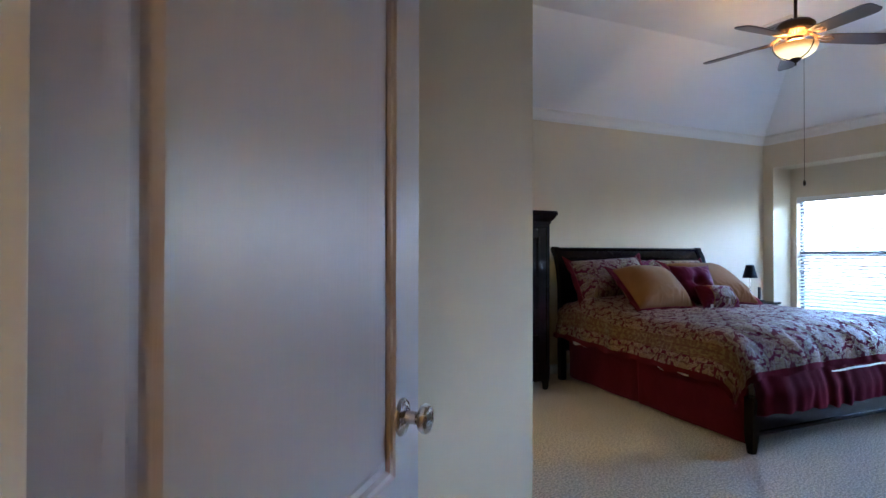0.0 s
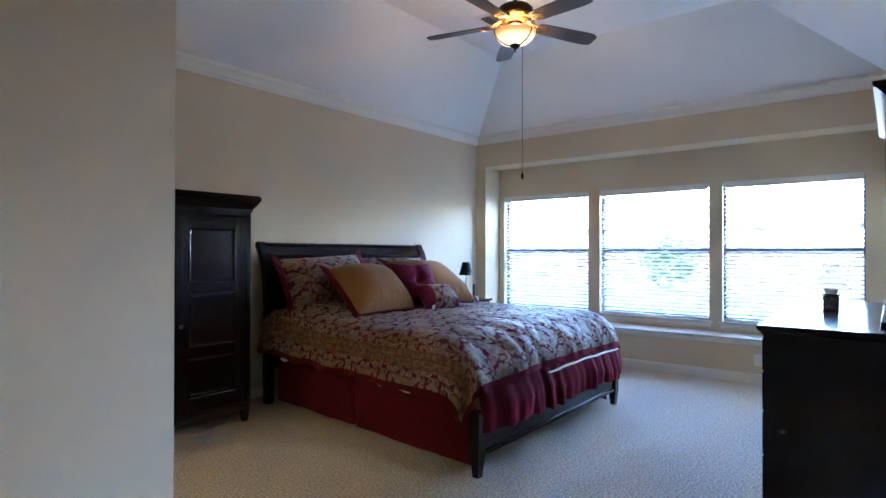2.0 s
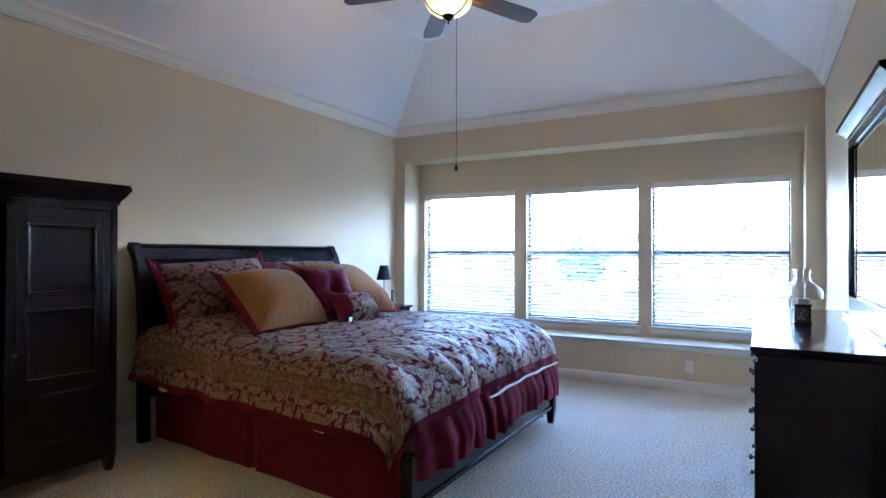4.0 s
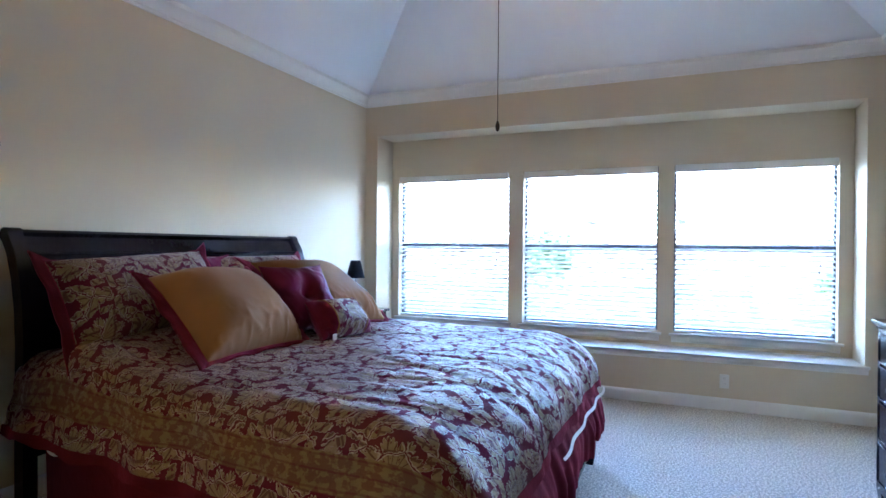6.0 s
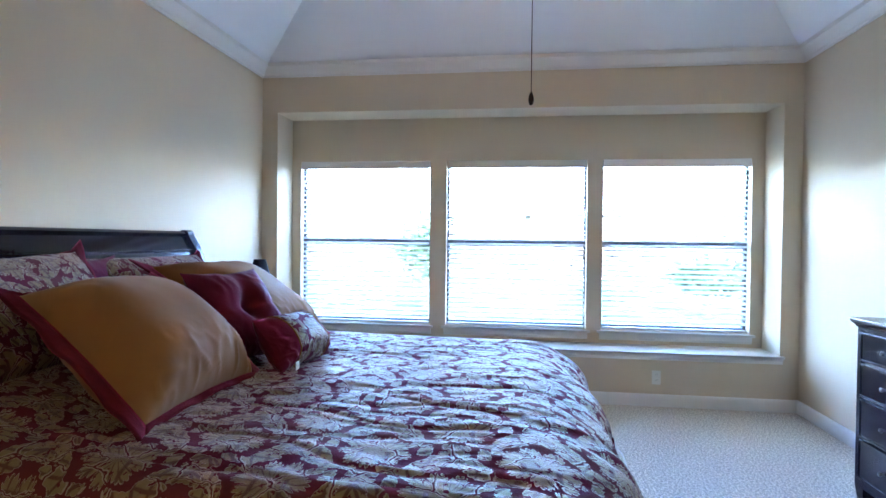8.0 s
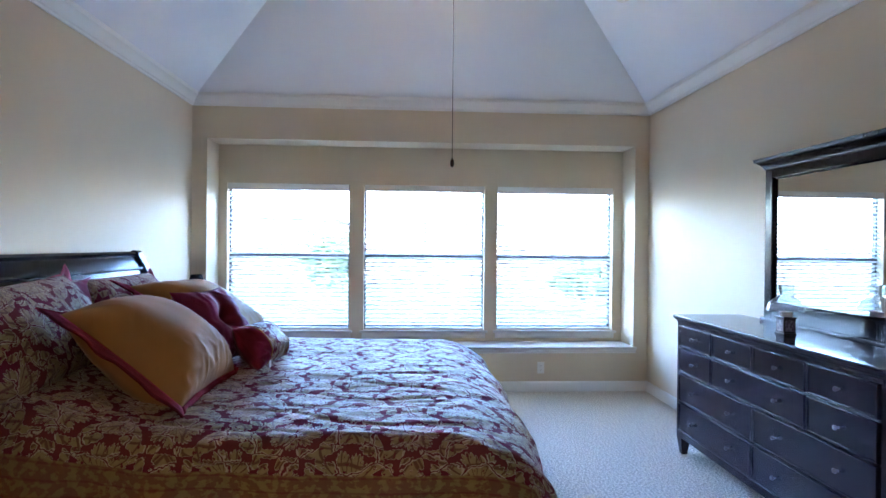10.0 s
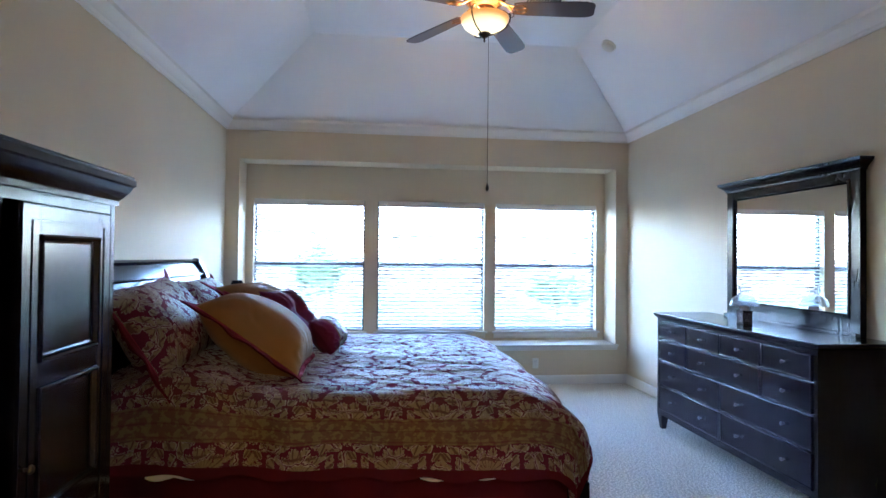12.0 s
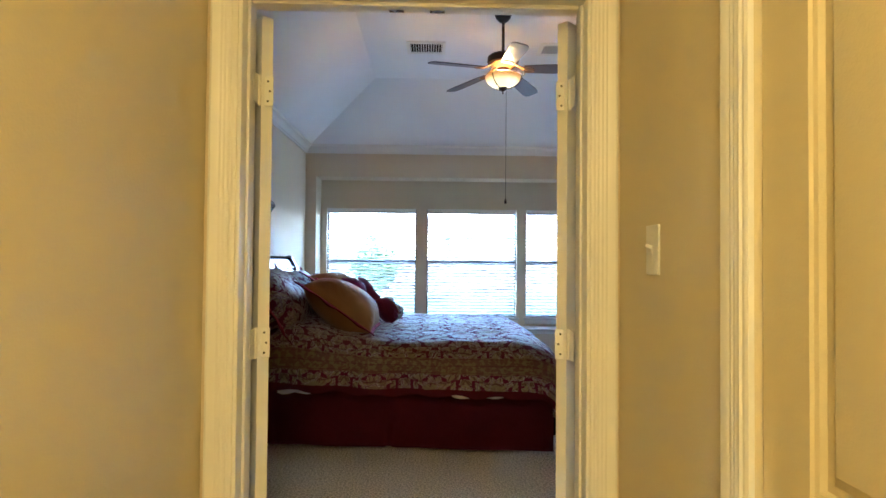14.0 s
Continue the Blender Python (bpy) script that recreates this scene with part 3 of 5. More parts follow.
def tree(x, y, h, r, seed):
    rnd = random.Random(seed)
    ob = thing("tree", (x, y, -0.25), "young leafy garden tree with a thin trunk", "tree", "garden trees")
    bm = bmesh.new()
    lathe(bm, [(0.09, 0), (0.06, 0.6), (0.05, h * 0.5), (0.015, h * 0.9)], (x, y, -0.25), 10)
    for i in range(9):
        a, z = rnd.uniform(0, 6.28), h * rnd.uniform(0.3, 0.7)
        tube(bm, [(x, y, z), (x + r * 0.5 * math.cos(a), y + r * 0.5 * math.sin(a), z + 0.35), (x + r * 0.85 * math.cos(a), y + r * 0.85 * math.sin(a), z + 0.6)], 0.016, 6)
    part("trunk", bm, M_BARK, ob)
    bm = bmesh.new()
    for i in range(1500):
        a, e, q = rnd.uniform(0, 6.28), rnd.uniform(-1, 1), rnd.random() ** 0.4
        k = 1 + 0.35 * math.sin(3 * a + seed) * math.cos(4 * e)
        c = Vector((x + r * k * q * math.cos(a) * math.sqrt(1 - e * e), y + r * k * q * math.sin(a) * math.sqrt(1 - e * e), h * 0.62 + h * 0.36 * k * q * e))
        u = Vector((rnd.uniform(-1, 1), rnd.uniform(-1, 1), rnd.uniform(-1, 1))).normalized()
        v = u.orthogonal().normalized()
        s = rnd.uniform(0.04, 0.09)
        bm.faces.new([bm.verts.new(c + p) for p in (u * s * 1.6, v * s * 0.7, -u * s * 1.6, -v * s * 0.7)])
    part("crown", bm, M_LEAF, ob, smooth=0)


tree(15.0, 5.5, 1.9, 0.6, 1)
tree(15.0, -0.6, 1.0, 0.75, 3)

# ---- doorway of the bath hall ----
flute = [(0, 0), (0.010, 0), (0.0125, 0.006), (0.0125, 0.012), (0.016, 0.016), (0.0153, 0.022), (0.0165, 0.027), (0.0155, 0.033), (0.0168, 0.038), (0.0158, 0.044), (0.018, 0.050), (0.019, 0.066), (0.016, 0.072), (0, 0.072)]


def upright(profile, at, along, out, z0, z1):
    """An upright moulding: profile (out, along) on a wall."""
    bm = bmesh.new()
    a, o = Vector(along), Vector(out)
    lo = [bm.verts.new((at[0] + o.x * q + a.x * s, at[1] + o.y * q + a.y * s, z0)) for q, s in profile]
    hi = [bm.verts.new((v.co.x, v.co.y, z1)) for v in lo]
    bm.faces.new(lo)
    bm.faces.new(hi)
    for i in range(len(lo)):
        j = (i + 1) % len(lo)
        bm.faces.new((lo[i], lo[j], hi[j], hi[i]))
    return bm


d2 = tagged(new("door_frame_1"), "cream painted double-door frame with fluted casing", "door frame", kind="structure")
d2.location = (XH, (J0 + J1) / 2, 0)
part("casing", upright(flute, (XH, J0 + 0.004), (0, -1), (-1, 0), 0, JZ + 0.07), M_TRIM, d2, smooth=20)
part("casing", upright(flute, (XH, J1 - 0.004), (0, 1), (-1, 0), 0, JZ + 0.07), M_TRIM, d2, smooth=20)
part("head_casing", boxes((XH - 0.018, XH, J0 + 0.004, J1 - 0.004, JZ - 0.004, JZ + 0.07), bevel=0.004), M_TRIM, d2)
part("jamb", boxes((XH - 0.002, XW + 0.002, J0 - 0.002, J0 + 0.014, 0, JZ), bevel=0.003), M_TRIM, d2)
part("jamb", boxes((XH - 0.002, XW + 0.002, J1 - 0.014, J1 + 0.002, 0, JZ), bevel=0.003), M_TRIM, d2)
part("head_jamb", boxes((XH - 0.002, XW + 0.002, J0 + 0.014, J1 - 0.014, JZ - 0.014, JZ + 0.002), bevel=0.003), M_TRIM, d2)
part("stop", boxes((XH + 0.040, XH + 0.068, J0 + 0.014, J0 + 0.023, 0, JZ - 0.014), bevel=0.004), M_TRIM, d2)
part("stop", boxes((XH + 0.040, XH + 0.068, J1 - 0.023, J1 - 0.014, 0, JZ - 0.014), bevel=0.004), M_TRIM, d2)
part("head_stop", boxes((XH + 0.045, XH + 0.075, J0 + 0.026, J1 - 0.026, JZ - 0.026, JZ - 0.014), bevel=0.003), M_TRIM, d2)
for yy in (4.12, 4.0):
    part("catch", boxes((XH + 0.082, XH + 0.105, yy - 0.022, yy + 0.022, JZ - 0.019, JZ - 0.0135), bevel=0.001), M_NICKEL, d2, "small metal ball catch")


def panel_door(ob, name, length, z0, z1, panels, m, thick=0.035, finish=None):
    """A moulded door leaf along local x from its hinge edge, with sunk and raised panels on both faces."""
    bm = bmesh.new()
    t = thick / 2
    xs = sorted({0.0, length} | {v for p in panels for v in p[:2]})
    zs = sorted({z0, z1} | {v for p in panels for v in p[2:]})
    for i in range(len(xs) - 1):
        for j in range(len(zs) - 1):
            cx, cz = (xs[i] + xs[i + 1]) / 2, (zs[j] + zs[j + 1]) / 2
            if not any(p[0] < cx < p[1] and p[2] < cz < p[3] for p in panels):
                box(bm, xs[i], xs[i + 1], -t, t, zs[j], zs[j + 1])
    bmesh.ops.remove_doubles(bm, verts=bm.verts, dist=1e-5)
    for x0, x1, a0, a1 in panels:
        for s in (-1, 1):
            rings = []
            for inset, depth in ((0, 0), (0.003, 0.005), (0.010, 0.007), (0.015, 0.015), (0.028, 0.015), (0.046, 0.004), (0.050, 0.0035)):
                y = s * (t - depth)
                rings.append([bm.verts.new((x0 + inset, y, a0 + inset)), bm.verts.new((x1 - inset, y, a0 + inset)), bm.verts.new((x1 - inset, y, a1 - inset)), bm.verts.new((x0 + inset, y, a1 - inset))])
            for r, q in zip(rings, rings[1:]):
                for k in range(4):
                    bm.faces.new((r[k], r[(k + 1) % 4], q[(k + 1) % 4], q[k]))
            bm.faces.new(rings[-1])
    bmesh.ops.remove_doubles(bm, verts=bm.verts, dist=1e-5)
    bmesh.ops.transform(bm, matrix=m, verts=bm.verts)
    return part(name, bm, finish or M_TRIM, ob, smooth=20)


LEAF = 0.47
for side, y, turn in ((1, 4.535, 40), (-1, 3.592, -46)):
    ob = thing("bath_hall_door", (XW + 0.01, y, 0), "narrow white panelled door leaf swung open on painted hinges", "door", "double doors of the bath hall")
    # the hinge edge stays by the frame while the leaf turns back
    m = Matrix.Translation((XW + 0.030, y - side * 0.024, 0)) @ Matrix.Rotation(radians(turn), 4, "Z")
    panel_door(ob, "leaf", LEAF, 0.012, JZ - 0.02, [(0.10, LEAF - 0.10, 0.22, 0.86), (0.10, LEAF - 0.10, 1.02, 1.90)], m)
    for hz in (0.26, 1.10, 1.853):
        bm = boxes((XW + 0.0255, XW + 0.0295, y - side * 0.024 - 0.020, y - side * 0.024 + 0.020, hz - 0.044, hz + 0.044), bevel=0.0015)
        h = part("hinge", bm, M_TRIM, ob, "painted butt hinge")
        part("pin", lathe(bmesh.new(), [(0, -0.048), (0.004, -0.047), (0.006, -0.044), (0.006, 0.044), (0.004, 0.047), (0, 0.048)], (XW + 0.016, y - side * 0.004, hz), 10), M_TRIM, h)
        part("jamb_plate", boxes((XW - 0.034, XW + 0.012, min(y - side * 0.002, y - side * 0.0045), max(y - side * 0.002, y - side * 0.0045), hz - 0.044, hz + 0.044)), M_TRIM, h)
        for k in (-0.03, 0.0, 0.03):
            part("screw", lathe(bmesh.new(), [(0.0035, 0), (0.0035, 0.0006), (0, 0.0008)], (XW + 0.0253, y - side * (0.028 if k else 0.034), hz + k), 8, Matrix.Rotation(radians(-90), 4, "Y")), M_KNOB, h)

# side door of the hall
sd = thing("hall_side_door", (0.2, HY0, 0), "beige painted panelled door, closed, with cream fluted casing", "door")
for x, s in ((0.610 - 0.004, 1), (-0.19 + 0.004, -1)):
    part("casing", upright([(q, r * 1.06) for q, r in flute], (x, HY0), (s, 0), (0, 1), 0, 2.13), M_TRIM, sd, smooth=20)
part("head_casing", boxes((-0.186, 0.606, HY0, HY0 + 0.018, 2.056, 2.13), bevel=0.004), M_TRIM, sd)
m = Matrix.Translation((0.603, HY0 - 0.03, 0)) @ Matrix.Rotation(radians(180), 4, "Z")
panel_door(sd, "leaf", 0.785, 0.012, 2.05, [(0.11, 0.36, 0.22, 0.86), (0.42, 0.66, 0.22, 0.86), (0.11, 0.36, 1.02, 1.90), (0.42, 0.66, 1.02, 1.90)], m, finish=M_HALL)

# light switch in the hall
sw = thing("light_switch", (1.010, HY0, 1.32), "ivory toggle light switch on the hall wall", "switch")
part("plate", boxes((0.973, 1.047, HY0 + 0.0005, HY0 + 0.006, 1.32, 1.437), bevel=0.0025), M_PLASTIC, sw)
part("toggle_slot", boxes((1.005, 1.015, HY0 + 0.0062, HY0 + 0.0078, 1.366, 1.391), bevel=0.0006), M_PLASTIC, sw)
bm = boxes((1.006, 1.014, HY0 + 0.007, HY0 + 0.024, 1.379, 1.387), bevel=0.0015)
bmesh.ops.rotate(bm, verts=bm.verts, cent=(1.010, HY0 + 0.007, 1.38), matrix=Matrix.Rotation(radians(25), 3, "X"))
part("toggle", bm, M_PLASTIC, sw)
for z in (1.348, 1.409):
    part("screw", lathe(bmesh.new(), [(0.003, 0), (0.003, 0.0008), (0, 0.0011)], (1.010, HY0 + 0.0062, z), 8, Matrix.Rotation(radians(-90), 4, "X")), M_PLASTIC, sw)

# ---- entry door ----
ed = thing("entry_door", diag(0.0, 0.385), "white panelled door, wide open, grained and glossy, with a round knob", "door")
SWING = Matrix.Rotation(radians(4.65), 4, "Z")
m = DM @ Matrix.Translation((0.07, 0.4415, 0)) @ SWING
DL = 0.838
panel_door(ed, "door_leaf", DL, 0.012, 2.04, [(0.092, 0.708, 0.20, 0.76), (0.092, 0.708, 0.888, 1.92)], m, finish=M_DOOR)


def turned_on(bm, profile, a, b, z, seg=28):
    """A turned body on the leaf's face, its axis across the way in."""
    return lathe(bm, profile, (0, 0, 0), seg, DM @ Matrix.Translation((a, b, z)) @ SWING @ Matrix.Rotation(radians(90), 4, "X") @ Matrix.Scale(1.1, 4))


knob = part("knob", turned_on(bmesh.new(), [(0.0, 0.056), (0.012, 0.0555), (0.021, 0.053), (0.0255, 0.048), (0.026, 0.042), (0.022, 0.036), (0.014, 0.033), (0.011, 0.028), (0.0115, 0.010), (0.013, 0.006)], 0.8080, 0.4843, 0.993), M_NICKEL, ed, "brushed nickel door knob")
part("rose", turned_on(bmesh.new(), [(0.014, 0.0105), (0.020, 0.010), (0.024, 0.0075), (0.030, 0.0065), (0.033, 0.003), (0.0335, 0.0)], 0.8080, 0.4843, 0.993), M_NICKEL, knob)
part("lock_button", turned_on(bmesh.new(), [(0, 0.059), (0.003, 0.0585), (0.0035, 0.055)], 0.8080, 0.4843, 0.993, 12), M_NICKEL, knob)
df = tagged(new("door_frame_2"), "white painted frame of the entry door", "door frame", kind="structure")
df.location = diag(0, 0)
for b in (0.405, -0.405):
    bm = bmesh.new()
    box(bm, -0.065, 0.065, b - 0.008, b + 0.008, 0, 2.06, 0.002, m=DM)
    part("jamb", bm, M_TRIM, df)
bm = bmesh.new()
box(bm, -0.065, 0.065, -0.397, 0.397, 2.045, 2.061, 0.002, m=DM)
part("head_jamb", bm, M_TRIM, df)

# ---- bed ----
def bed_mid(y):
    """The middle of the bed at a place along it: it stands a little askew."""
    return 4.55 + 0.083 * (y - 3.11)


bed = thing("bed", (4.65, 4.3, 0), "espresso-stained wooden sleigh bed with a low footboard", "bed")


def slab_along_x(x0, x1, outline):
    """A board with a bent section: outline of (y, z) between x0 and x1."""
    bm = bmesh.new()
    a = [bm.verts.new((x0, y, z)) for y, z in outline]
    b = [bm.verts.new((x1, y, z)) for y, z in outline]
    bm.faces.new(a)
    bm.faces.new(b)
    for i in range(len(a)):
        j = (i + 1) % len(a)
        bm.faces.new((a[i], a[j], b[j], b[i]))
    return bm


curve = [(5.395, 0.30), (5.395, 0.85), (5.405, 1.02), (5.428, 1.16), (5.462, 1.27), (5.505, 1.345)]
scroll = [(5.53 + 0.032 * math.cos(a), 1.352 + 0.032 * math.sin(a)) for a in (2.6, 2.0, 1.4, 0.8, 0.2, -0.4, -1.0)]
back = [(y + 0.042, z - 0.012) for y, z in curve[::-1]]
part("headboard_panel", slab_along_x(3.74, 5.76, [(y + 0.012, z) for y, z in curve] + [(y, z - 0.004) for y, z in scroll] + back), M_WOOD, bed)
for x0, x1 in ((3.68, 3.745), (5.755, 5.82)):
    front = [(5.375, 0.0), (5.38, 0.3), (5.38, 0.85), (5.39, 1.02), (5.414, 1.16), (5.449, 1.275), (5.495, 1.352)]
    sc = [(5.53 + 0.036 * math.cos(a), 1.352 + 0.036 * math.sin(a)) for a in (2.6, 2.0, 1.4, 0.8, 0.2, -0.4, -1.0)]
    bk = [(y + 0.062, z - 0.012) for y, z in front[::-1][:-1]] + [(5.437, 0.0)]
    part("headboard_post", slab_along_x(x0, x1, front + sc + bk), M_WOOD, bed)
for z, dy in ((1.262, 0.008), (0.93, 0.0)):
    y = 5.459 if z > 1.2 else 5.40
    part("trim_bead", tube(bmesh.new(), [(3.745, y + 0.004, z), (5.755, y + 0.004, z)], 0.008, 8), M_WOOD, bed)
part("footboard", boxes((3.575, 5.525, 3.085, 3.115, 0.115, 0.36), bevel=0.004), M_WOOD, bed)
part("foot_rail", boxes((3.575, 5.525, 3.075, 3.085, 0.118, 0.145), (3.575, 5.525, 3.075, 3.085, 0.262, 0.29), bevel=0.003), M_WOOD, bed)


def leg(bm, x, y, w, z1, taper=0.6, cut=0.14, slant=0.0):
    """A square leg, tapering below cut."""
    h = w / 2
    rings = []
    for z, k in ((0.0, taper), (cut, 1.0), (z1, 1.0)):
        rings.append([bm.verts.new((x + sx * h * k, y + sy * h * k, z)) for sx, sy in ((-1, -1), (1, -1), (1, 1), (-1, 1))])
    for a, b in zip(rings, rings[1:]):
        for i in range(4):
            bm.faces.new((a[i], a[(i + 1) % 4], b[(i + 1) % 4], b[i]))
    bm.faces.new(rings[0])
    bm.faces.new(rings[-1])
    return bm


for x in (3.545, 5.555):
    part("leg", leg(bmesh.new(), x, 3.10, 0.064, 0.375, 0.62, 0.12), M_WOOD, bed)
for s in (-1, 1):
    p, q = bed_mid(3.12) + s * 0.93, bed_mid(5.38) + s * 0.93
    part("side_rail", prism([(p - 0.012, 3.115), (p + 0.012, 3.115), (q + 0.012, 5.376), (q - 0.012, 5.376)], 0.14, 0.33), M_WOOD, bed)

mat = thing("mattress", (4.65, 4.2, 0.3), "white mattress set under the bedding", "mattress")
part("box_spring", prism([(bed_mid(y) + s * 0.945, y) for s, y in ((-1, 3.13), (1, 3.13), (1, 5.37), (-1, 5.37))], 0.32, 0.525), M_WHITE, mat)
part("mattress_body", prism([(bed_mid(y) + s * 0.94, y) for s, y in ((-1, 3.47), (1, 3.47), (1, 5.37), (-1, 5.37))], 0.527, 0.74), M_WHITE, mat)

# bed skirt: flat sides with a pleat, gathered at the foot
sk = thing("bed_skirt", (4.6, 4.2, 0.03), "burgundy cloth bed skirt with pleats and a gathered foot", "bed skirt")


def skirt_side(s):
    def fn(u, v):
        y = 3.15 + 2.2 * u
        z = 0.49 - 0.455 * v
        w = 0.004 * math.sin(u * 31 + s) * v + 0.008 * v * noise.noise((u * 9, v * 2, s))
        pl = 0.030 * v * math.exp(-((u - 0.52) / 0.012) ** 2)
        lift = 0.003 * math.sin(u * 17)
        return (bed_mid(y) + s * (0.972 + w - pl), y, z + lift * v)
    return fn


for s in (-1, 1):
    part("side_panel", grid_mesh(skirt_side(s), 200, 10), M_BURG, sk, smooth=60)


def ruffle(u, v):
    x = 3.53 + 2.10 * u
    w = u * 2.10
    g = 0.0
    for k, (f, a) in enumerate(((2.6, 0.6), (5.7, 0.5), (10.5, 0.20))):
        g += a * math.sin(2 * math.pi * (f * w + 1.1 * noise.noise((w * 2.1, k, 0.5)) + 0.35 * v * noise.noise((w * 3.0, 3.0 + k, v))))
    puff = math.sin(min(1.0, v * 1.15) * math.pi * 0.5) * (1 - 0.18 * v)
    y = 3.096 - (0.040 + 0.062 * min(1.0, 9 * u, 9 * (1 - u))) * puff + (0.003 + 0.015 * v ** 0.7) * g
    slump = 0.016 * math.exp(-((v - 0.6) / 0.2) ** 2) * noise.noise((w * 5 + 2 * v, v * 3, 1.0))
    return (x + 0.012 * g * v, y - slump, 0.560 - 0.305 * v + 0.022 * v * noise.noise((w * 3, 2.2, 0)) + 0.006 * g * v)


part("gathered_front", grid_mesh(ruffle, 520, 14), M_BURG, sk, smooth=60)

# comforter
HALF, RAD, DROP = 0.955, 0.15, 0.15
ARC = RAD * math.pi / 2


def fall(s, half, wide, deep, flare=0.25):
    """Place across and drop of a cloth that lies flat to half, bends over a round edge and hangs."""
    q = abs(s)
    if q <= half:
        return q, 0.0
    q -= half
    arc = math.pi / 4 * (wide + deep)
    if q <= arc:
        a = q / arc * math.pi / 2
        return half + wide * math.sin(a), deep * (1 - math.cos(a))
    q -= arc
    return half + wide + flare * q, deep + q * 0.97


SU = HALF + ARC + DROP
LEN, FOOT_W, FOOT_D = 1.965, 0.38, 0.235
SV = LEN + math.pi / 4 * (FOOT_W + FOOT_D) + 0.02


def comforter(u, v):
    s = (2 * u - 1) * SU
    t = v * SV
    ax, dx = fall(s, HALF, RAD, RAD, 0.30)
    ay, dy = fall(t, LEN, FOOT_W, FOOT_D, 0.22)
    sg = 1 if s > 0 else -1
    hi, lo = max(dx, dy), min(dx, dy)
    dz = hi + 0.66 * lo
    ax -= 0.22 * lo
    y = 5.40 - ay + 0.42 * min(dx, 0.25) * min(1.0, dy / 0.2)
    crown_ = 0.035 * (1 - (s / SU) ** 2)
    z = 0.775 + crown_ - dz
    hang = min(1.0, dz / 0.2)
    head = math.exp(-((y - 5.02) / 0.26) ** 2) * 0.085
    z += head * (1 - 0.8 * hang)
    # soft quilting, creases along the bed and hanging folds
    n1 = noise.noise((s * 1.6, y * 2.6, 0.3))
    n2 = noise.noise((s * 9 + 4, y * 1.4, 1.7))
    n3 = noise.noise((s * 14, y * 5, 5.1))
    n4 = noise.noise((s * 4.2 + 1.5 * n1, y * 3.1, 2.4))
    crease = -0.008 * max(0.0, 1 - abs(noise.noise((s * 3.4 + 0.5 * n1, y * 1.3 + 2, 9.0))) * 15)
    crease -= 0.004 * max(0.0, 1 - abs(noise.noise((s * 8.0 + n1, y * 1.7 + 7, 3.0))) * 8)
    crease -= 0.003 * max(0.0, 1 - abs(noise.noise((s * 5.5 + n4, y * 6.0 + 3, 6.0))) * 7)
    z += (0.016 * n1 + 0.003 * n2 + 0.003 * n3 + 0.004 * n4 + crease) * (1 - 0.6 * hang)
    f = hang * (0.020 * math.sin(9 * y + 3 * n1) + 0.010 * n4 if dx > dy else 0.0)
    slope = min(1.0, dy / 0.10)
    g = slope * (0.016 * math.sin(8.5 * s + 2.2 * n1) + 0.007 * math.sin(25 * s + 5 * n4) if dy >= dx else 0.0)
    z += hang * 0.018 * noise.noise((s * 2.5, y * 2.5, 8)) + 0.5 * g
    return (bed_mid(y) + sg * (ax + f + 0.012 * n3 * hang), y - g * 0.8, z)


cf = thing("comforter", (4.6, 4.2, 0.5), "rumpled burgundy and gold damask comforter over the bed", "comforter")
bm = grid_mesh(comforter, 280, 180, lambda u, v: ((2 * u - 1) * SU, v * SV))
ob = part("quilt", bm, M_QUILT, cf, smooth=180)
md = ob.modifiers.new("thickness", "SOLIDIFY")
md.thickness, md.offset = 0.022, -1


def border(u, v):
    """The plain band below the hem: round the two sides and the foot."""
    total = 2 * SV + 2 * SU
    q = u * total
    if q < SV:
        a, b, o = 0.0, q / SV, Vector((-1, 0, 0))
    elif q < SV + 2 * SU:
        a, b, o = (q - SV) / (2 * SU), 1.0, Vector((0, -1, 0))
    else:
        a, b, o = 1.0, 1 - (q - SV - 2 * SU) / SV, Vector((1, 0, 0))
    p = Vector(comforter(a, b))
    return p + o * (0.004 + 0.008 * v) - Vector((0, 0, (0.042 + 0.010 * math.sin(q * 23)) * v - 0.012))


part("border", grid_mesh(border, 420, 4), M_BURG, cf, "plain burgundy edge band", smooth=80)

# the white sheet peeps out below the comforter in places
for k, (y0, y1, w) in enumerate(((3.50, 3.86, 0.020), (4.80, 5.05, 0.016))):
    def peep(u, v, y0=y0, y1=y1, w=w):
        y = y0 + (y1 - y0) * u
        h = w * (0.3 + abs(math.sin(u * 5.2 + 0.5))) * (1 - (2 * u - 1) ** 6)
        return (bed_mid(y) - 1.122 - 0.006 * v, y, 0.470 - (0.030 + 0.8 * h) * v + 0.006 * math.sin(u * 4))
    part("sheet_edge", grid_mesh(peep, 24, 2), M_WHITE, cf, "white sheet edge showing below the hem", smooth=80)



def foot_sheet(u, v):
    x = 4.22 + 1.22 * u
    h = 0.007 * (0.35 + abs(math.sin(u * 6.4 + 0.6))) * (1 - (2 * u - 1) ** 8)
    return (x, 3.008 - 0.010 * v - 0.006 * math.sin(u * 23), 0.506 + 0.012 * math.sin(u * 3.2) - (0.006 + 0.7 * h) * v)


part("sheet_edge", grid_mesh(foot_sheet, 60, 2), M_WHITE, cf, "white sheet edge showing below the hem", smooth=80)

# ---- pillows ----


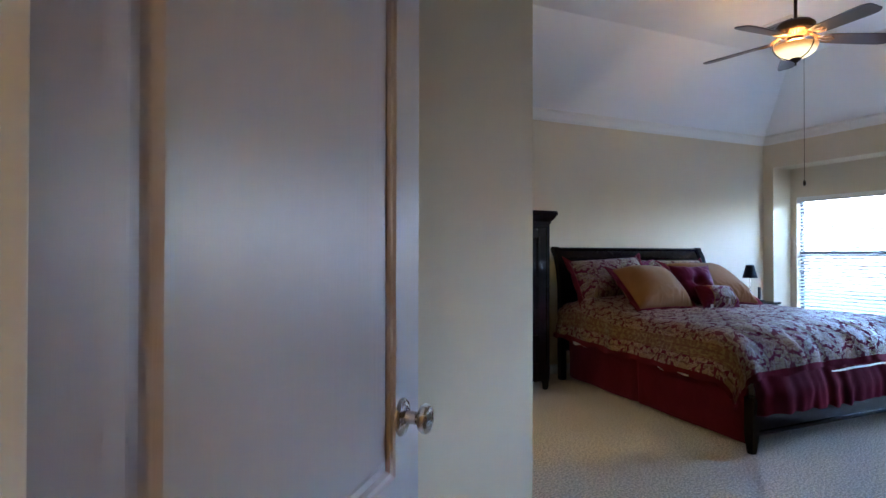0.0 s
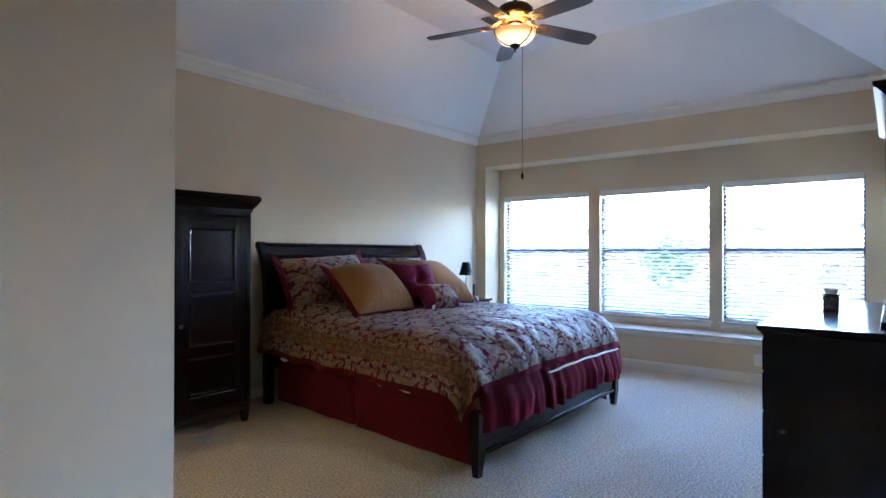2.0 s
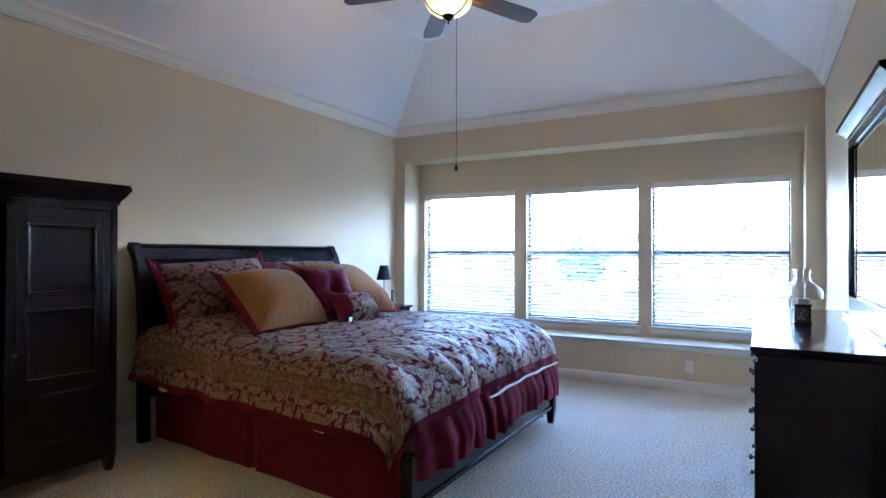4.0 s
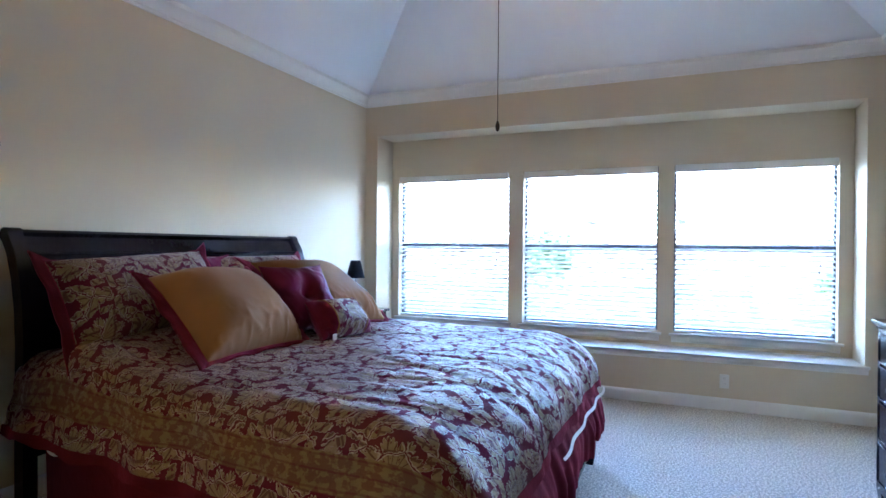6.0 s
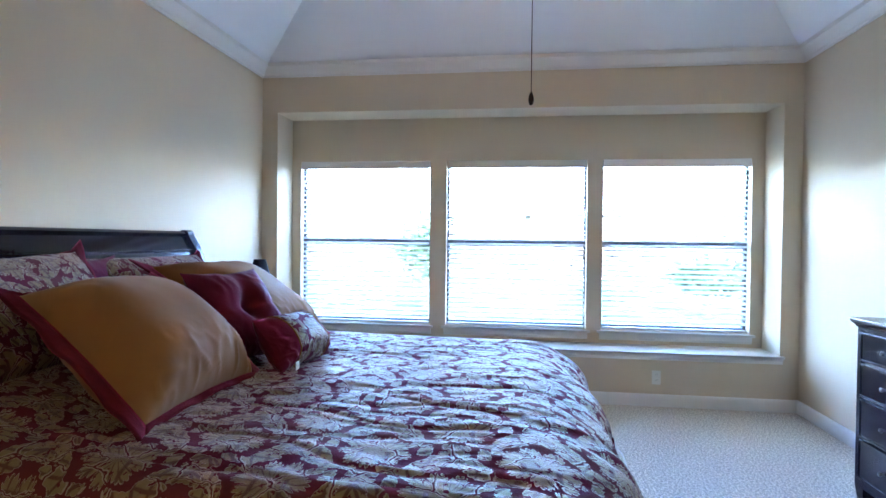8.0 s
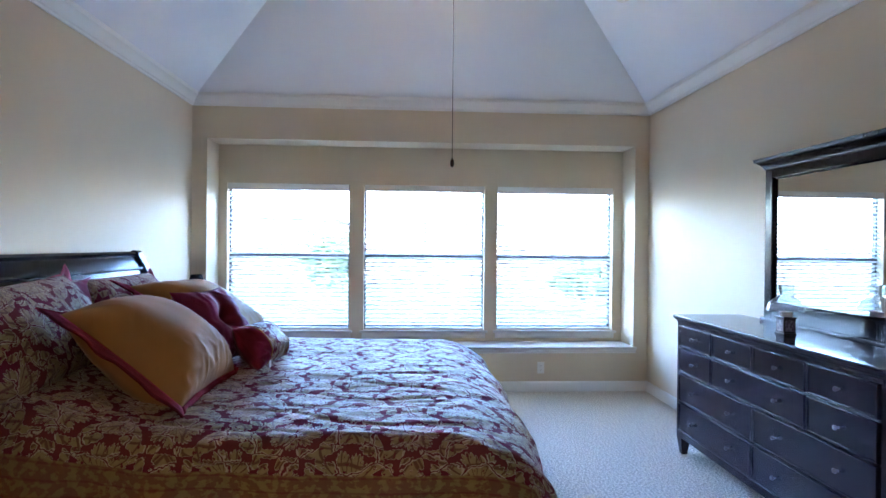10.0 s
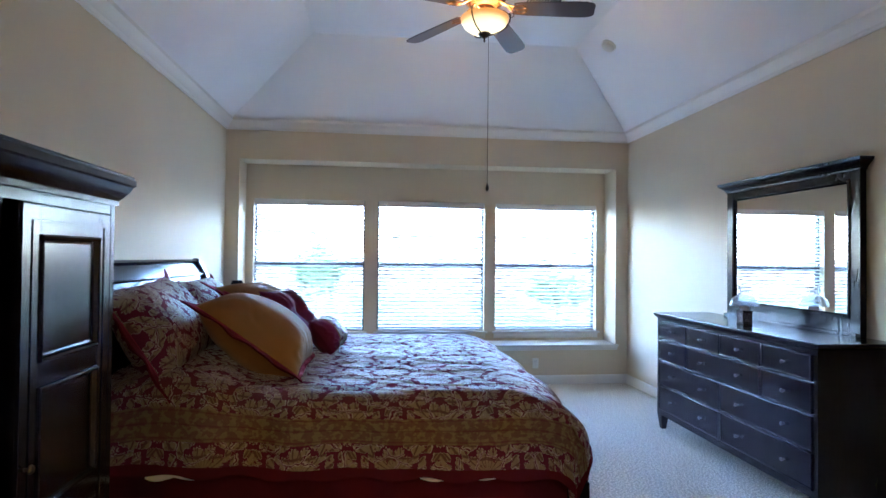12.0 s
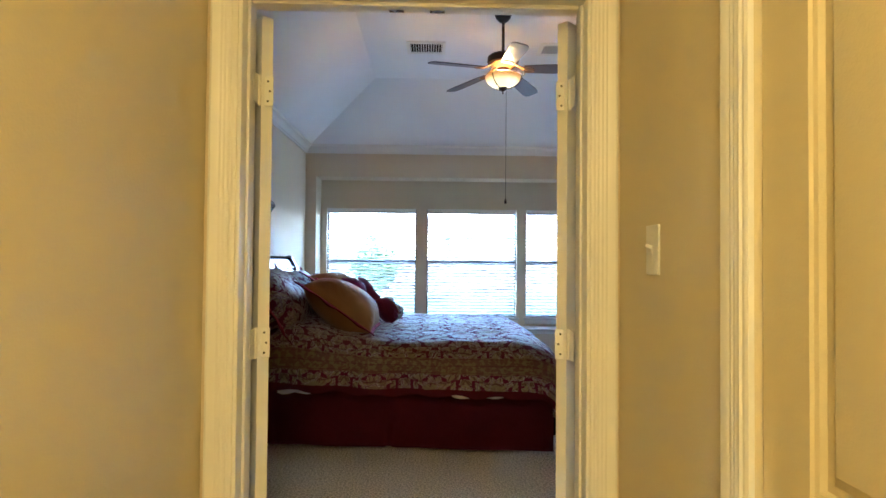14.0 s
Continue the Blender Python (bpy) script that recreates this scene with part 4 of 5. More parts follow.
def pillow(name, label, c, U, V, thick, mat_, flange=0.0, flange_mat=None, tuft=False, pinch=0.06, seed=0, sag=0.0, side_flange=True, wrinkle=0.05, ends=0.0):
    """A stuffed cushion: c its middle, U and V its half axes."""
    c, U, V = Vector(c), Vector(U), Vector(V)
    N = U.cross(V).normalized()
    lu, lv = U.length, V.length
    ob = thing(name, c - Vector((0, 0, lv * 0.6)), label, "pillow", "pillows on the bed")

    def body(side):
        def fn(a, b):
            p, q = 2 * a - 1, 2 * b - 1
            pp, qq = p * (1 - pinch * (1 - q * q) * abs(p)), q * (1 - pinch * (1 - p * p) * abs(q))
            h = (max(0.0, 1 - abs(p) ** 3)) ** 0.6 * (max(0.0, 1 - abs(q) ** 3)) ** 0.6
            w = 1 + 0.14 * noise.noise((p * 1.2 + seed, q * 1.2, side * 3.0))
            ed = 1 - h
            wr = 0.008 * h * ed * math.sin(14 * p + 9 * noise.noise((p * 2 + seed, q * 2, 4.0))) + 0.010 * h * ed * noise.noise((p * 6, q * 3 + seed, 7.0))
            low = max(0.0, -0.15 - q) + 0.35 * max(0.0, p - 0.3)
            ridge = max(0.0, 1 - 3.2 * abs(noise.noise((p * 5 + q * 2.5 + seed, q * 2.2 - p * 1.6, 3.3))))
            wr += wrinkle * ed * h ** 0.5 * low * (ridge ** 2 - 0.3)
            t = thick * h * w * (0.75 + 0.25 * (1 - q * 0.6)) + wr
            if tuft:
                t *= 1 - 0.6 * math.exp(-(p * p + q * q) / 0.05) - 0.18 * math.exp(-(p * p) / 0.03) - 0.10 * math.exp(-(q * q) / 0.02)
            return c + U * pp + V * qq + N * side * t - Vector((0, 0, sag * (1 - q) * 0.5))
        return fn

    def strip(side, a0, a1, n):
        f = body(side)
        return grid_mesh(lambda a, b: f(a0 + (a1 - a0) * a, b), n, 72 if side > 0 else 24, lambda a, b: ((2 * (a0 + (a1 - a0) * a) - 1) * lu + seed * 0.37, (2 * b - 1) * lv + seed * 0.21))

    part("front", strip(1, ends, 1 - ends, 72), mat_, ob, smooth=180)
    part("back", strip(-1, ends, 1 - ends, 24), mat_, ob, smooth=180)
    if ends:
        for a0, a1 in ((0.0, ends), (1 - ends, 1.0)):
            bm = strip(1, a0, a1, 20)
            me = bpy.data.meshes.new("lower")
            low = strip(-1, a0, a1, 20)
            low.to_mesh(me)
            low.free()
            bm.from_mesh(me)
            bpy.data.meshes.remove(me)
            part("end_panel", bm, flange_mat, ob, "plain burgundy end", smooth=180)
            edge = a0 if a0 else a1
            part("piping", tube(bmesh.new(), [body(1)(edge, q / 30) for q in range(31)], 0.0035, 6), M_GOLD, ob, "thin gold piping", smooth=80)
    if flange:
        def rim(a, b):
            ang = a * 4
            k = int(ang) % 4
            f = (ang - int(ang)) * 2 - 1
            p, q = ((f, -1), (1, f), (-f, 1), (-1, -f))[k]
            pp, qq = p * (1 - pinch * (1 - q * q)), q * (1 - pinch * (1 - p * p))
            g = 1 + b * flange / lu
            h = 1 + b * flange / lv
            wide = 1.0 if side_flange or abs(p) >= 1 else (0.4 if q < 0 else 0.06)
            g, h = 1 + (g - 1) * wide, 1 + (h - 1) * wide
            wv = 0.012 * b * noise.noise((p * 4 + seed, q * 4, 2.0)) + 0.006 * b * math.sin(ang * 19 + seed)
            return c + U * pp * g + V * qq * h + N * wv - Vector((0, 0, sag * (1 - q) * 0.5))
        bm = grid_mesh(rim, 120, 4)
        r = part("flange", bm, flange_mat, ob, "flat burgundy flange", smooth=80)
        sm = r.modifiers.new("thickness", "SOLIDIFY")
        sm.thickness, sm.offset = 0.008, 0
    return ob


pillow("pillow_sham", "damask pillow sham with burgundy flange leaning on the headboard", (4.185, 5.19, 1.035), (0.475, 0.02, 0.02), (0.03, 0.165, 0.215), 0.145, M_DAMASK, 0.06, M_BURG, seed=1, side_flange=False)
pillow("pillow_sham", "damask pillow sham with burgundy flange leaning on the headboard", (5.20, 5.24, 1.03), (0.44, -0.02, 0.0), (0.0, 0.15, 0.205), 0.125, M_DAMASK, 0.035, M_BURG, seed=2, side_flange=False)
pillow("square_pillow", "large gold cloth pillow edged in burgundy, reclining", (4.26, 4.715, 0.98), (0.325, 0.0, 0.0), (0.07, 0.27, 0.17), 0.175, M_GOLD, 0.065, M_BURG, seed=3, pinch=0.05, side_flange=False)
pillow("square_pillow", "large gold cloth pillow edged in burgundy, reclining", (5.17, 4.81, 1.0), (0.33, -0.06, -0.02), (0.02, 0.26, 0.18), 0.165, M_GOLD, 0.065, M_BURG, seed=4, pinch=0.05, side_flange=False)
pillow("throw_pillow", "small burgundy tufted throw pillow", (4.71, 4.605, 1.01), (0.215, -0.055, 0.0), (0.05, 0.12, 0.185), 0.105, M_SATIN, seed=5, tuft=True, pinch=0.12)
pillow("back_pillow", "burgundy pillow tucked behind the shams", (4.73, 5.33, 1.09), (0.20, 0.0, 0.0), (0.01, 0.045, 0.16), 0.05, M_SATIN, seed=8, pinch=0.14)
bol = pillow("bolster_pillow", "small oblong damask pillow with plain burgundy ends", (4.755, 4.378, 0.905), (0.215, -0.02, -0.005), (0.02, 0.078, 0.098), 0.095, M_DAMASK, 0.0, M_SATIN, seed=6, pinch=0.10, ends=0.2)
part("tag", boxes((4.56, 4.595, 4.285, 4.287, 0.812, 0.845)), M_WHITE, bol, "small white sewn-in tag", smooth=0)

# ---- armoire ----
AX0, AX1, AF, AB = 2.08, 3.335, 5.085, 5.64
ar = thing("armoire", (2.7, 5.36, 0), "espresso wooden armoire with a panelled door and a column of drawers", "armoire")
for nm, row in (("side_panel", (AX0, AX0 + 0.03, AF, AB, 0.12, 1.60)), ("side_panel", (AX1 - 0.03, AX1, AF, AB, 0.12, 1.60)), ("back_panel", (AX0 + 0.03, AX1 - 0.03, AB - 0.015, AB, 0.12, 1.60)),
                ("bottom_panel", (AX0 + 0.03, AX1 - 0.03, AF + 0.002, AB - 0.015, 0.12, 0.16)), ("top_rail", (AX0 + 0.03, AX1 - 0.03, AF + 0.002, AB - 0.015, 1.565, 1.60)), ("partition", (2.66, 2.68, AF + 0.03, AB - 0.015, 0.16, 1.565))):
    part(nm, boxes(row), M_WOOD, ar)
part("plinth_rail", boxes((AX0 + 0.05, AX1 - 0.05, AF + 0.004, AF + 0.028, 0.085, 0.12), bevel=0.003), M_WOOD, ar)
for x in (AX0 + 0.03, AX1 - 0.03):
    for y in (AF + 0.03, AB - 0.035):
        part("leg", leg(bmesh.new(), x, y, 0.06, 0.12, 0.6, 0.11), M_WOOD, ar)
part("cornice", sweep([(AX0, AB), (AX0, AF), (AX1, AF), (AX1, AB)], [(0, 0), (-0.010, 0.0), (-0.010, 0.02), (-0.022, 0.034), (-0.040, 0.060), (-0.048, 0.078), (-0.056, 0.084), (-0.056, 0.108), (0, 0.108)], z=1.60), M_WOOD, ar, smooth=25)
part("top", boxes((AX0 - 0.052, AX1 + 0.052, AF - 0.052, AB, 1.709, 1.722), bevel=0.004), M_WOOD, ar)


def front_panel(ob, name, x0, x1, z0, z1, y, panels):
    """A cabinet door facing -y: a backing slab with stiles, rails and moulded sunk panels on it."""
    d = part(name, boxes((x0 + 0.002, x1 - 0.002, y + 0.012, y + 0.024, z0 + 0.002, z1 - 0.002)), M_WOOD, ob, smooth=0)
    a0, a1 = panels[0][:2]
    for p, q in ((x0, a0), (a1, x1)):
        part("stile", boxes((p, q, y, y + 0.0118, z0, z1), bevel=0.0015), M_WOOD, d)
    cuts = sorted(v for p in panels for v in p[2:])
    for p, q in zip([z0] + cuts[1::2], cuts[0::2] + [z1]):
        part("rail", boxes((a0 + 0.0005, a1 - 0.0005, y + 0.0003, y + 0.0118, p, q), bevel=0.0012), M_WOOD, d)
    for p0, p1, b0, b1 in panels:
        bm = bmesh.new()
        rings = []
        for inset, dd in ((0.0, 0.002), (0.0, -0.006), (0.005, -0.009), (0.012, -0.005), (0.018, 0.006), (0.026, 0.009)):
            rings.append([bm.verts.new(v) for v in ((p0 + inset, y + dd, b0 + inset), (p1 - inset, y + dd, b0 + inset), (p1 - inset, y + dd, b1 - inset), (p0 + inset, y + dd, b1 - inset))])
        for r, q in zip(rings, rings[1:]):
            for k in range(4):
                bm.faces.new((r[k], r[(k + 1) % 4], q[(k + 1) % 4], q[k]))
        bm.faces.new(rings[-1])
        part("panel", bm, M_WOOD, d, smooth=0)
    return d


def knob_on(ob, x, y, z, sign, r=0.014):
    prof = [(0.0055, 0.0), (0.005, 0.008), (0.006, 0.013), (r * 0.9, 0.016), (r, 0.021), (r * 0.8, 0.026), (0, 0.028)]
    return part("knob", lathe(bmesh.new(), prof, (x, y, z), 14, Matrix.Rotation(radians(90 if sign < 0 else -90), 4, "X")), M_KNOB, ob, "round pewter knob")


door = front_panel(ar, "door", 2.755, 3.292, 0.165, 1.56, AF - 0.004, [(2.845, 3.205, 1.075, 1.47), (2.845, 3.205, 0.62, 1.0), (2.845, 3.205, 0.26, 0.54)])
knob_on(door, 2.785, AF - 0.004, 0.775, -1)
part("outer_bead", boxes((2.800, 2.808, AF - 0.0075, AF - 0.0042, 0.21, 1.515), (3.240, 3.248, AF - 0.0075, AF - 0.0042, 0.21, 1.515), (2.808, 3.240, AF - 0.0075, AF - 0.0042, 1.507, 1.515), (2.808, 3.240, AF - 0.0075, AF - 0.0042, 0.21, 0.218), bevel=0.0012), M_WOOD, door)
for j in range(5):
    z0 = 0.175 + j * 0.278
    dr = part("drawer", boxes((AX0 + 0.04, 2.655, AF + 0.012, AF + 0.034, z0, z0 + 0.262), bevel=0.004), M_WOOD, ar)
    part("bead", boxes((AX0 + 0.04, 2.655, AF + 0.006, AF + 0.0118, z0 + 0.004, z0 + 0.014), (AX0 + 0.04, 2.655, AF + 0.006, AF + 0.0118, z0 + 0.248, z0 + 0.258), bevel=0.002), M_WOOD, dr)
    for x in (2.22, 2.52):
        knob_on(dr, x, AF + 0.012, z0 + 0.135, -1, 0.016)
part("divider", boxes((2.68, 2.752, AF + 0.05, AF + 0.06, 0.16, 1.565)), M_WOOD, ar)

# ---- dresser ----
DX0, DX1, DF, DB = 3.775, 5.515, 1.69, 1.225
dr_ = thing("dresser", (4.645, 1.48, 0), "long espresso wooden dresser with twelve drawers and small knobs", "dresser")
part("body", boxes((DX0, DX1, DB, DF - 0.012, 0.12, 0.925)), M_WOOD, dr_)
part("top", boxes((DX0 - 0.03, DX1 + 0.03, DB - 0.012, DF + 0.024, 0.947, 0.968), bevel=0.005), M_WOOD, dr_)
part("top_molding", sweep([(DX0, DB), (DX0, DF), (DX1, DF), (DX1, DB)], [(0, 0), (0.006, 0), (0.008, 0.008), (0.018, 0.016), (0.020, 0.0215), (0, 0.0215)], z=0.925), M_WOOD, dr_, smooth=25)
part("face_frame", boxes((DX0, DX0 + 0.03, DF - 0.012, DF, 0.12, 0.925), (DX1 - 0.03, DX1, DF - 0.012, DF, 0.12, 0.925), (DX0 + 0.03, DX1 - 0.03, DF - 0.012, DF, 0.905, 0.925), (DX0 + 0.03, DX1 - 0.03, DF - 0.012, DF, 0.12, 0.16)), M_WOOD, dr_)
for x, sx in ((DX0 + 0.034, 1), (DX1 - 0.034, -1)):
    for y in (DB + 0.034, DF - 0.034):
        part("leg", leg(bmesh.new(), x, y, 0.066, 0.12, 0.55, 0.115), M_WOOD, dr_)
cw = (DX1 - DX0 - 0.06) / 4
zr = [(0.757, 0.902), (0.577, 0.745), (0.375, 0.565), (0.165, 0.363)]
lay = [(0, ((0, 1), (1, 2), (2, 3), (3, 4))), (1, ((0, 1), (1, 3), (3, 4))), (2, ((0, 2), (2, 4))), (3, ((0, 2), (2, 4)))]
for r, cells in lay:
    for a, b in cells:
        x1, x0 = DX1 - 0.03 - a * cw - 0.006, DX1 - 0.03 - b * cw + 0.006
        z0, z1 = zr[r]
        bm = boxes((x0, x1, DF - 0.010, DF + 0.006, z0, z1), bevel=0.003)
        d = part("drawer", bm, M_WOOD, dr_)
        w = 0.011
        part("edge_bead", boxes((x0, x1, DF + 0.0062, DF + 0.011, z1 - w, z1), (x0, x1, DF + 0.0062, DF + 0.011, z0, z0 + w), (x0, x0 + w, DF + 0.0062, DF + 0.011, z0 + w, z1 - w), (x1 - w, x1, DF + 0.0062, DF + 0.011, z0 + w, z1 - w), bevel=0.0025), M_WOOD, d)
        for k in range(b - a):
            knob_on(d, DX1 - 0.03 - (a + k + 0.5) * cw, DF + 0.006, (z0 + z1) / 2, 1, 0.0115)

# ---- mirror on the dresser ----
mi = thing("dresser_mirror", (4.59, 1.23, 0.968), "framed mirror with a moulded cornice standing on the dresser", "mirror")
MX0, MX1, MY = 3.975, 5.235, 1.247
gx0, gx1, gz0, gz1 = 4.048, 5.16, 1.075, 1.905
bm = boxes((MX0, gx0, 1.205, MY, 0.968, 1.955), (gx1, MX1, 1.205, MY, 0.968, 1.955), (gx0, gx1, 1.205, MY, 0.968, gz0), (gx0, gx1, 1.205, MY, gz1, 1.955), bevel=0.003)
part("frame", bm, M_WOOD, mi)
bm = boxes((gx0 - 0.004, gx0 + 0.012, MY + 0.001, MY + 0.010, gz0 - 0.004, gz1 + 0.004), (gx1 - 0.012, gx1 + 0.004, MY + 0.001, MY + 0.010, gz0 - 0.004, gz1 + 0.004), (gx0 + 0.012, gx1 - 0.012, MY + 0.001, MY + 0.010, gz0 - 0.004, gz0 + 0.012), (gx0 + 0.012, gx1 - 0.012, MY + 0.001, MY + 0.010, gz1 - 0.012, gz1 + 0.004), bevel=0.003)
part("inner_bead", bm, M_WOOD, mi)
bm = bmesh.new()
rings = []
for inset, y in ((0.0, 1.2320), (0.022, 1.2365)):
    rings.append([bm.verts.new(p) for p in ((gx0 + inset, y, gz0 + inset), (gx1 - inset, y, gz0 + inset), (gx1 - inset, y, gz1 - inset), (gx0 + inset, y, gz1 - inset))])
for k in range(4):
    bm.faces.new((rings[0][k], rings[0][(k + 1) % 4], rings[1][(k + 1) % 4], rings[1][k]))
bm.faces.new(rings[1])
part("glass", bm, M_MIRROR, mi, "bevelled mirror glass", smooth=0)
part("cornice", sweep([(MX0, 1.205), (MX0, MY), (MX1, MY), (MX1, 1.205)], [(0, 0), (0.006, 0), (0.008, 0.012), (0.018, 0.026), (0.036, 0.044), (0.050, 0.052), (0.054, 0.072), (0, 0.072)], z=1.955), M_WOOD, mi, smooth=25)
part("cornice_top", boxes((MX0, MX1, 1.205, MY, 1.956, 2.024)), M_WOOD, mi)
part("foot_bar", boxes((MX0, MX1, MY, MY + 0.03, 0.9685, 0.992), bevel=0.005), M_WOOD, mi)

# ---- oil lamp on the dresser ----
ol = thing("oil_lamp", (4.654, 1.50, 0.968), "small dark figured candle lamp with a clear glass shade", "lamp")
OX, OY, OZ = 4.654, 1.50, 0.968
bm = boxes((OX - 0.039, OX + 0.039, OY - 0.039, OY + 0.039, OZ, OZ + 0.010), (OX - 0.034, OX + 0.034, OY - 0.034, OY + 0.034, OZ + 0.0102, OZ + 0.088), (OX - 0.040, OX + 0.040, OY - 0.040, OY + 0.040, OZ + 0.0882, OZ + 0.098), bevel=0.003)
lamp_base = part("base", bm, M_BRONZE, ol, "dark square base with figured panels")
for sx, sy in ((1, 0), (-1, 0), (0, 1), (0, -1)):
    cx, cy = OX + sx * 0.0352, OY + sy * 0.0352
    part("figured_panel", boxes((cx - 0.0008 - abs(sy) * 0.026, cx + 0.0008 + abs(sy) * 0.026, cy - 0.0008 - abs(sx) * 0.026, cy + 0.0008 + abs(sx) * 0.026, OZ + 0.018, OZ + 0.080), bevel=0.0005), M_FIGURED, lamp_base)
part("candle_cup", lathe(bmesh.new(), [(0, 0.0985), (0.028, 0.0985), (0.031, 0.112), (0.034, 0.124), (0.028, 0.126), (0, 0.126)], (OX, OY, OZ), 20), M_WHITE, ol)
shade_out = [(0.094, 0.127), (0.0955, 0.132), (0.093, 0.148), (0.083, 0.172), (0.062, 0.194), (0.044, 0.206), (0.0375, 0.218), (0.0385, 0.245), (0.041, 0.272)]
part("glass_shade", lathe(bmesh.new(), shade_out + [(r - 0.0022, h) for r, h in shade_out[::-1]] + shade_out[:1], (OX, OY, OZ), 40), M_LAMPGLASS, ol, "clear bell-shaped glass shade", smooth=60)

# ---- nightstand with lamp and phone ----
ns = thing("nightstand", (6.47, 5.40, 0), "espresso wooden nightstand beside the bed", "nightstand")
part("body", boxes((6.17, 6.77, 5.19, 5.63, 0.10, 0.695), bevel=0.003), M_WOOD, ns)
part("top", boxes((6.145, 6.795, 5.165, 5.64, 0.695, 0.72), bevel=0.005), M_WOOD, ns)
for z0, z1 in ((0.14, 0.39), (0.41, 0.66)):
    d = part("drawer", boxes((6.20, 6.74, 5.172, 5.189, z0, z1), bevel=0.003), M_WOOD, ns)
    knob_on(d, 6.47, 5.172, (z0 + z1) / 2, -1)
for x in (6.2, 6.74):
    for y in (5.22, 5.60):
        part("leg", leg(bmesh.new(), x, y, 0.05, 0.10, 0.6, 0.095), M_WOOD, ns)
tl = thing("table_lamp", (6.52, 5.38, 0.72), "small table lamp with a dark blue cloth shade", "lamp")
part("stem", lathe(bmesh.new(), [(0, 0), (0.055, 0), (0.055, 0.012), (0.014, 0.022), (0.008, 0.05), (0.012, 0.14), (0.007, 0.20), (0.007, 0.34), (0, 0.345)], (6.52, 5.38, 0.72), 18), M_NICKEL, tl)
part("shade", lathe(bmesh.new(), [(0.086, 0.295), (0.046, 0.455), (0.043, 0.455), (0.083, 0.295)], (6.52, 5.38, 0.72), 28), M_SHADE, tl, "dark blue conical shade")
ph = thing("phone_handset", (6.66, 5.35, 0.72), "black cordless phone standing in its base", "phone")
part("base", boxes((6.625, 6.70, 5.31, 5.39, 0.72, 0.745), bevel=0.008), M_BLACK, ph)
part("handset", boxes((6.642, 6.684, 5.345, 5.37, 0.745, 0.90), bevel=0.009), M_BLACK, ph)

# ---- ceiling fan ----
FX, FY = 4.452, 3.405
fan = thing("ceiling_fan", (FX, FY, 2.77), "oil-rubbed bronze ceiling fan with five dark blades and a lit bowl", "ceiling fan")
part("canopy", lathe(bmesh.new(), [(0, 3.475), (0.072, 3.474), (0.074, 3.455), (0.062, 3.425), (0.035, 3.395), (0.018, 3.385), (0, 3.385)], (FX, FY, 0), 28), M_BRONZE, fan)
part("downrod", lathe(bmesh.new(), [(0.0125, 3.388), (0.0125, 3.12), (0.026, 3.118), (0.026, 3.105)], (FX, FY, 0), 14), M_BRONZE, fan)
hous = part("motor_housing", lathe(bmesh.new(), [(0, 3.118), (0.06, 3.117), (0.112, 3.105), (0.132, 3.085), (0.134, 3.045), (0.128, 3.036)], (FX, FY, 0), 36), M_BRONZE, fan)
part("vented_ring", lathe(bmesh.new(), [(0.128, 3.036), (0.118, 3.022), (0.075, 2.998), (0.06, 2.99), (0, 2.99)], (FX, FY, 0), 36), M_BRASS, fan, "ribbed antique bronze underside")
for k in range(30):
    a = 2 * math.pi * k / 30
    part("rib", tube(bmesh.new(), [(FX + 0.124 * math.cos(a), FY + 0.124 * math.sin(a), 3.029), (FX + 0.075 * math.cos(a), FY + 0.075 * math.sin(a), 2.996)], 0.0035, 5), M_BRASS, hous)
part("light_fitter", lathe(bmesh.new(), [(0, 2.992), (0.052, 2.99), (0.056, 2.98), (0.056, 2.966), (0.03, 2.962), (0.03, 2.952), (0, 2.951)], (FX, FY, 0), 24), M_BRASS, fan)
BZ = 2.975


def blade_mesh():
    pts = []
    for x, w in ((0.0, 0.052), (0.06, 0.060), (0.20, 0.066), (0.38, 0.072), (0.44, 0.071), (0.475, 0.060), (0.492, 0.042)):
        pts.append((x, w))
    bm = bmesh.new()
    top = [bm.verts.new((x, w, 0.004)) for x, w in pts] + [bm.verts.new((x, -w, 0.004)) for x, w in pts[::-1]]
    low = [bm.verts.new((v.co.x, v.co.y, -0.004)) for v in top]
    bm.faces.new(top)
    bm.faces.new(low)
    n = len(top)
    for i in range(n):
        bm.faces.new((top[i], top[(i + 1) % n], low[(i + 1) % n], low[i]))
    return bm


for k in range(5):
    a = radians(40 + 72 * k)
    m = Matrix.Translation((FX, FY, BZ)) @ Matrix.Rotation(a, 4, "Z")
    bm = blade_mesh()
    bmesh.ops.transform(bm, matrix=m @ Matrix.Translation((0.185, 0, 0.0)) @ Matrix.Rotation(radians(3.5), 4, "Y") @ Matrix.Rotation(radians(-12), 4, "X"), verts=bm.verts)
    bl = part("blade", bm, M_BLADE, fan, smooth=20)
    bm = bmesh.new()
    for s in (-1, 1):
        tube(bm, [m @ Vector(p) for p in ((0.10, 0.012 * s, 0.045), (0.14, 0.012 * s, 0.022), (0.185, 0.03 * s, -0.006 - 0.006 * s), (0.235, 0.040 * s, -0.009 - 0.0085 * s), (0.262, 0.018 * s, -0.009 - 0.004 * s), (0.245, 0.0, -0.009))], 0.0055, 8)
    tube(bm, [m @ Vector(p) for p in ((0.10, 0.0, 0.045), (0.15, 0.0, 0.012), (0.20, 0.0, -0.008), (0.275, 0.0, -0.008))], 0.006, 8)
    part("blade_iron", bm, M_BRASS, bl, "scrolled antique bronze bracket")
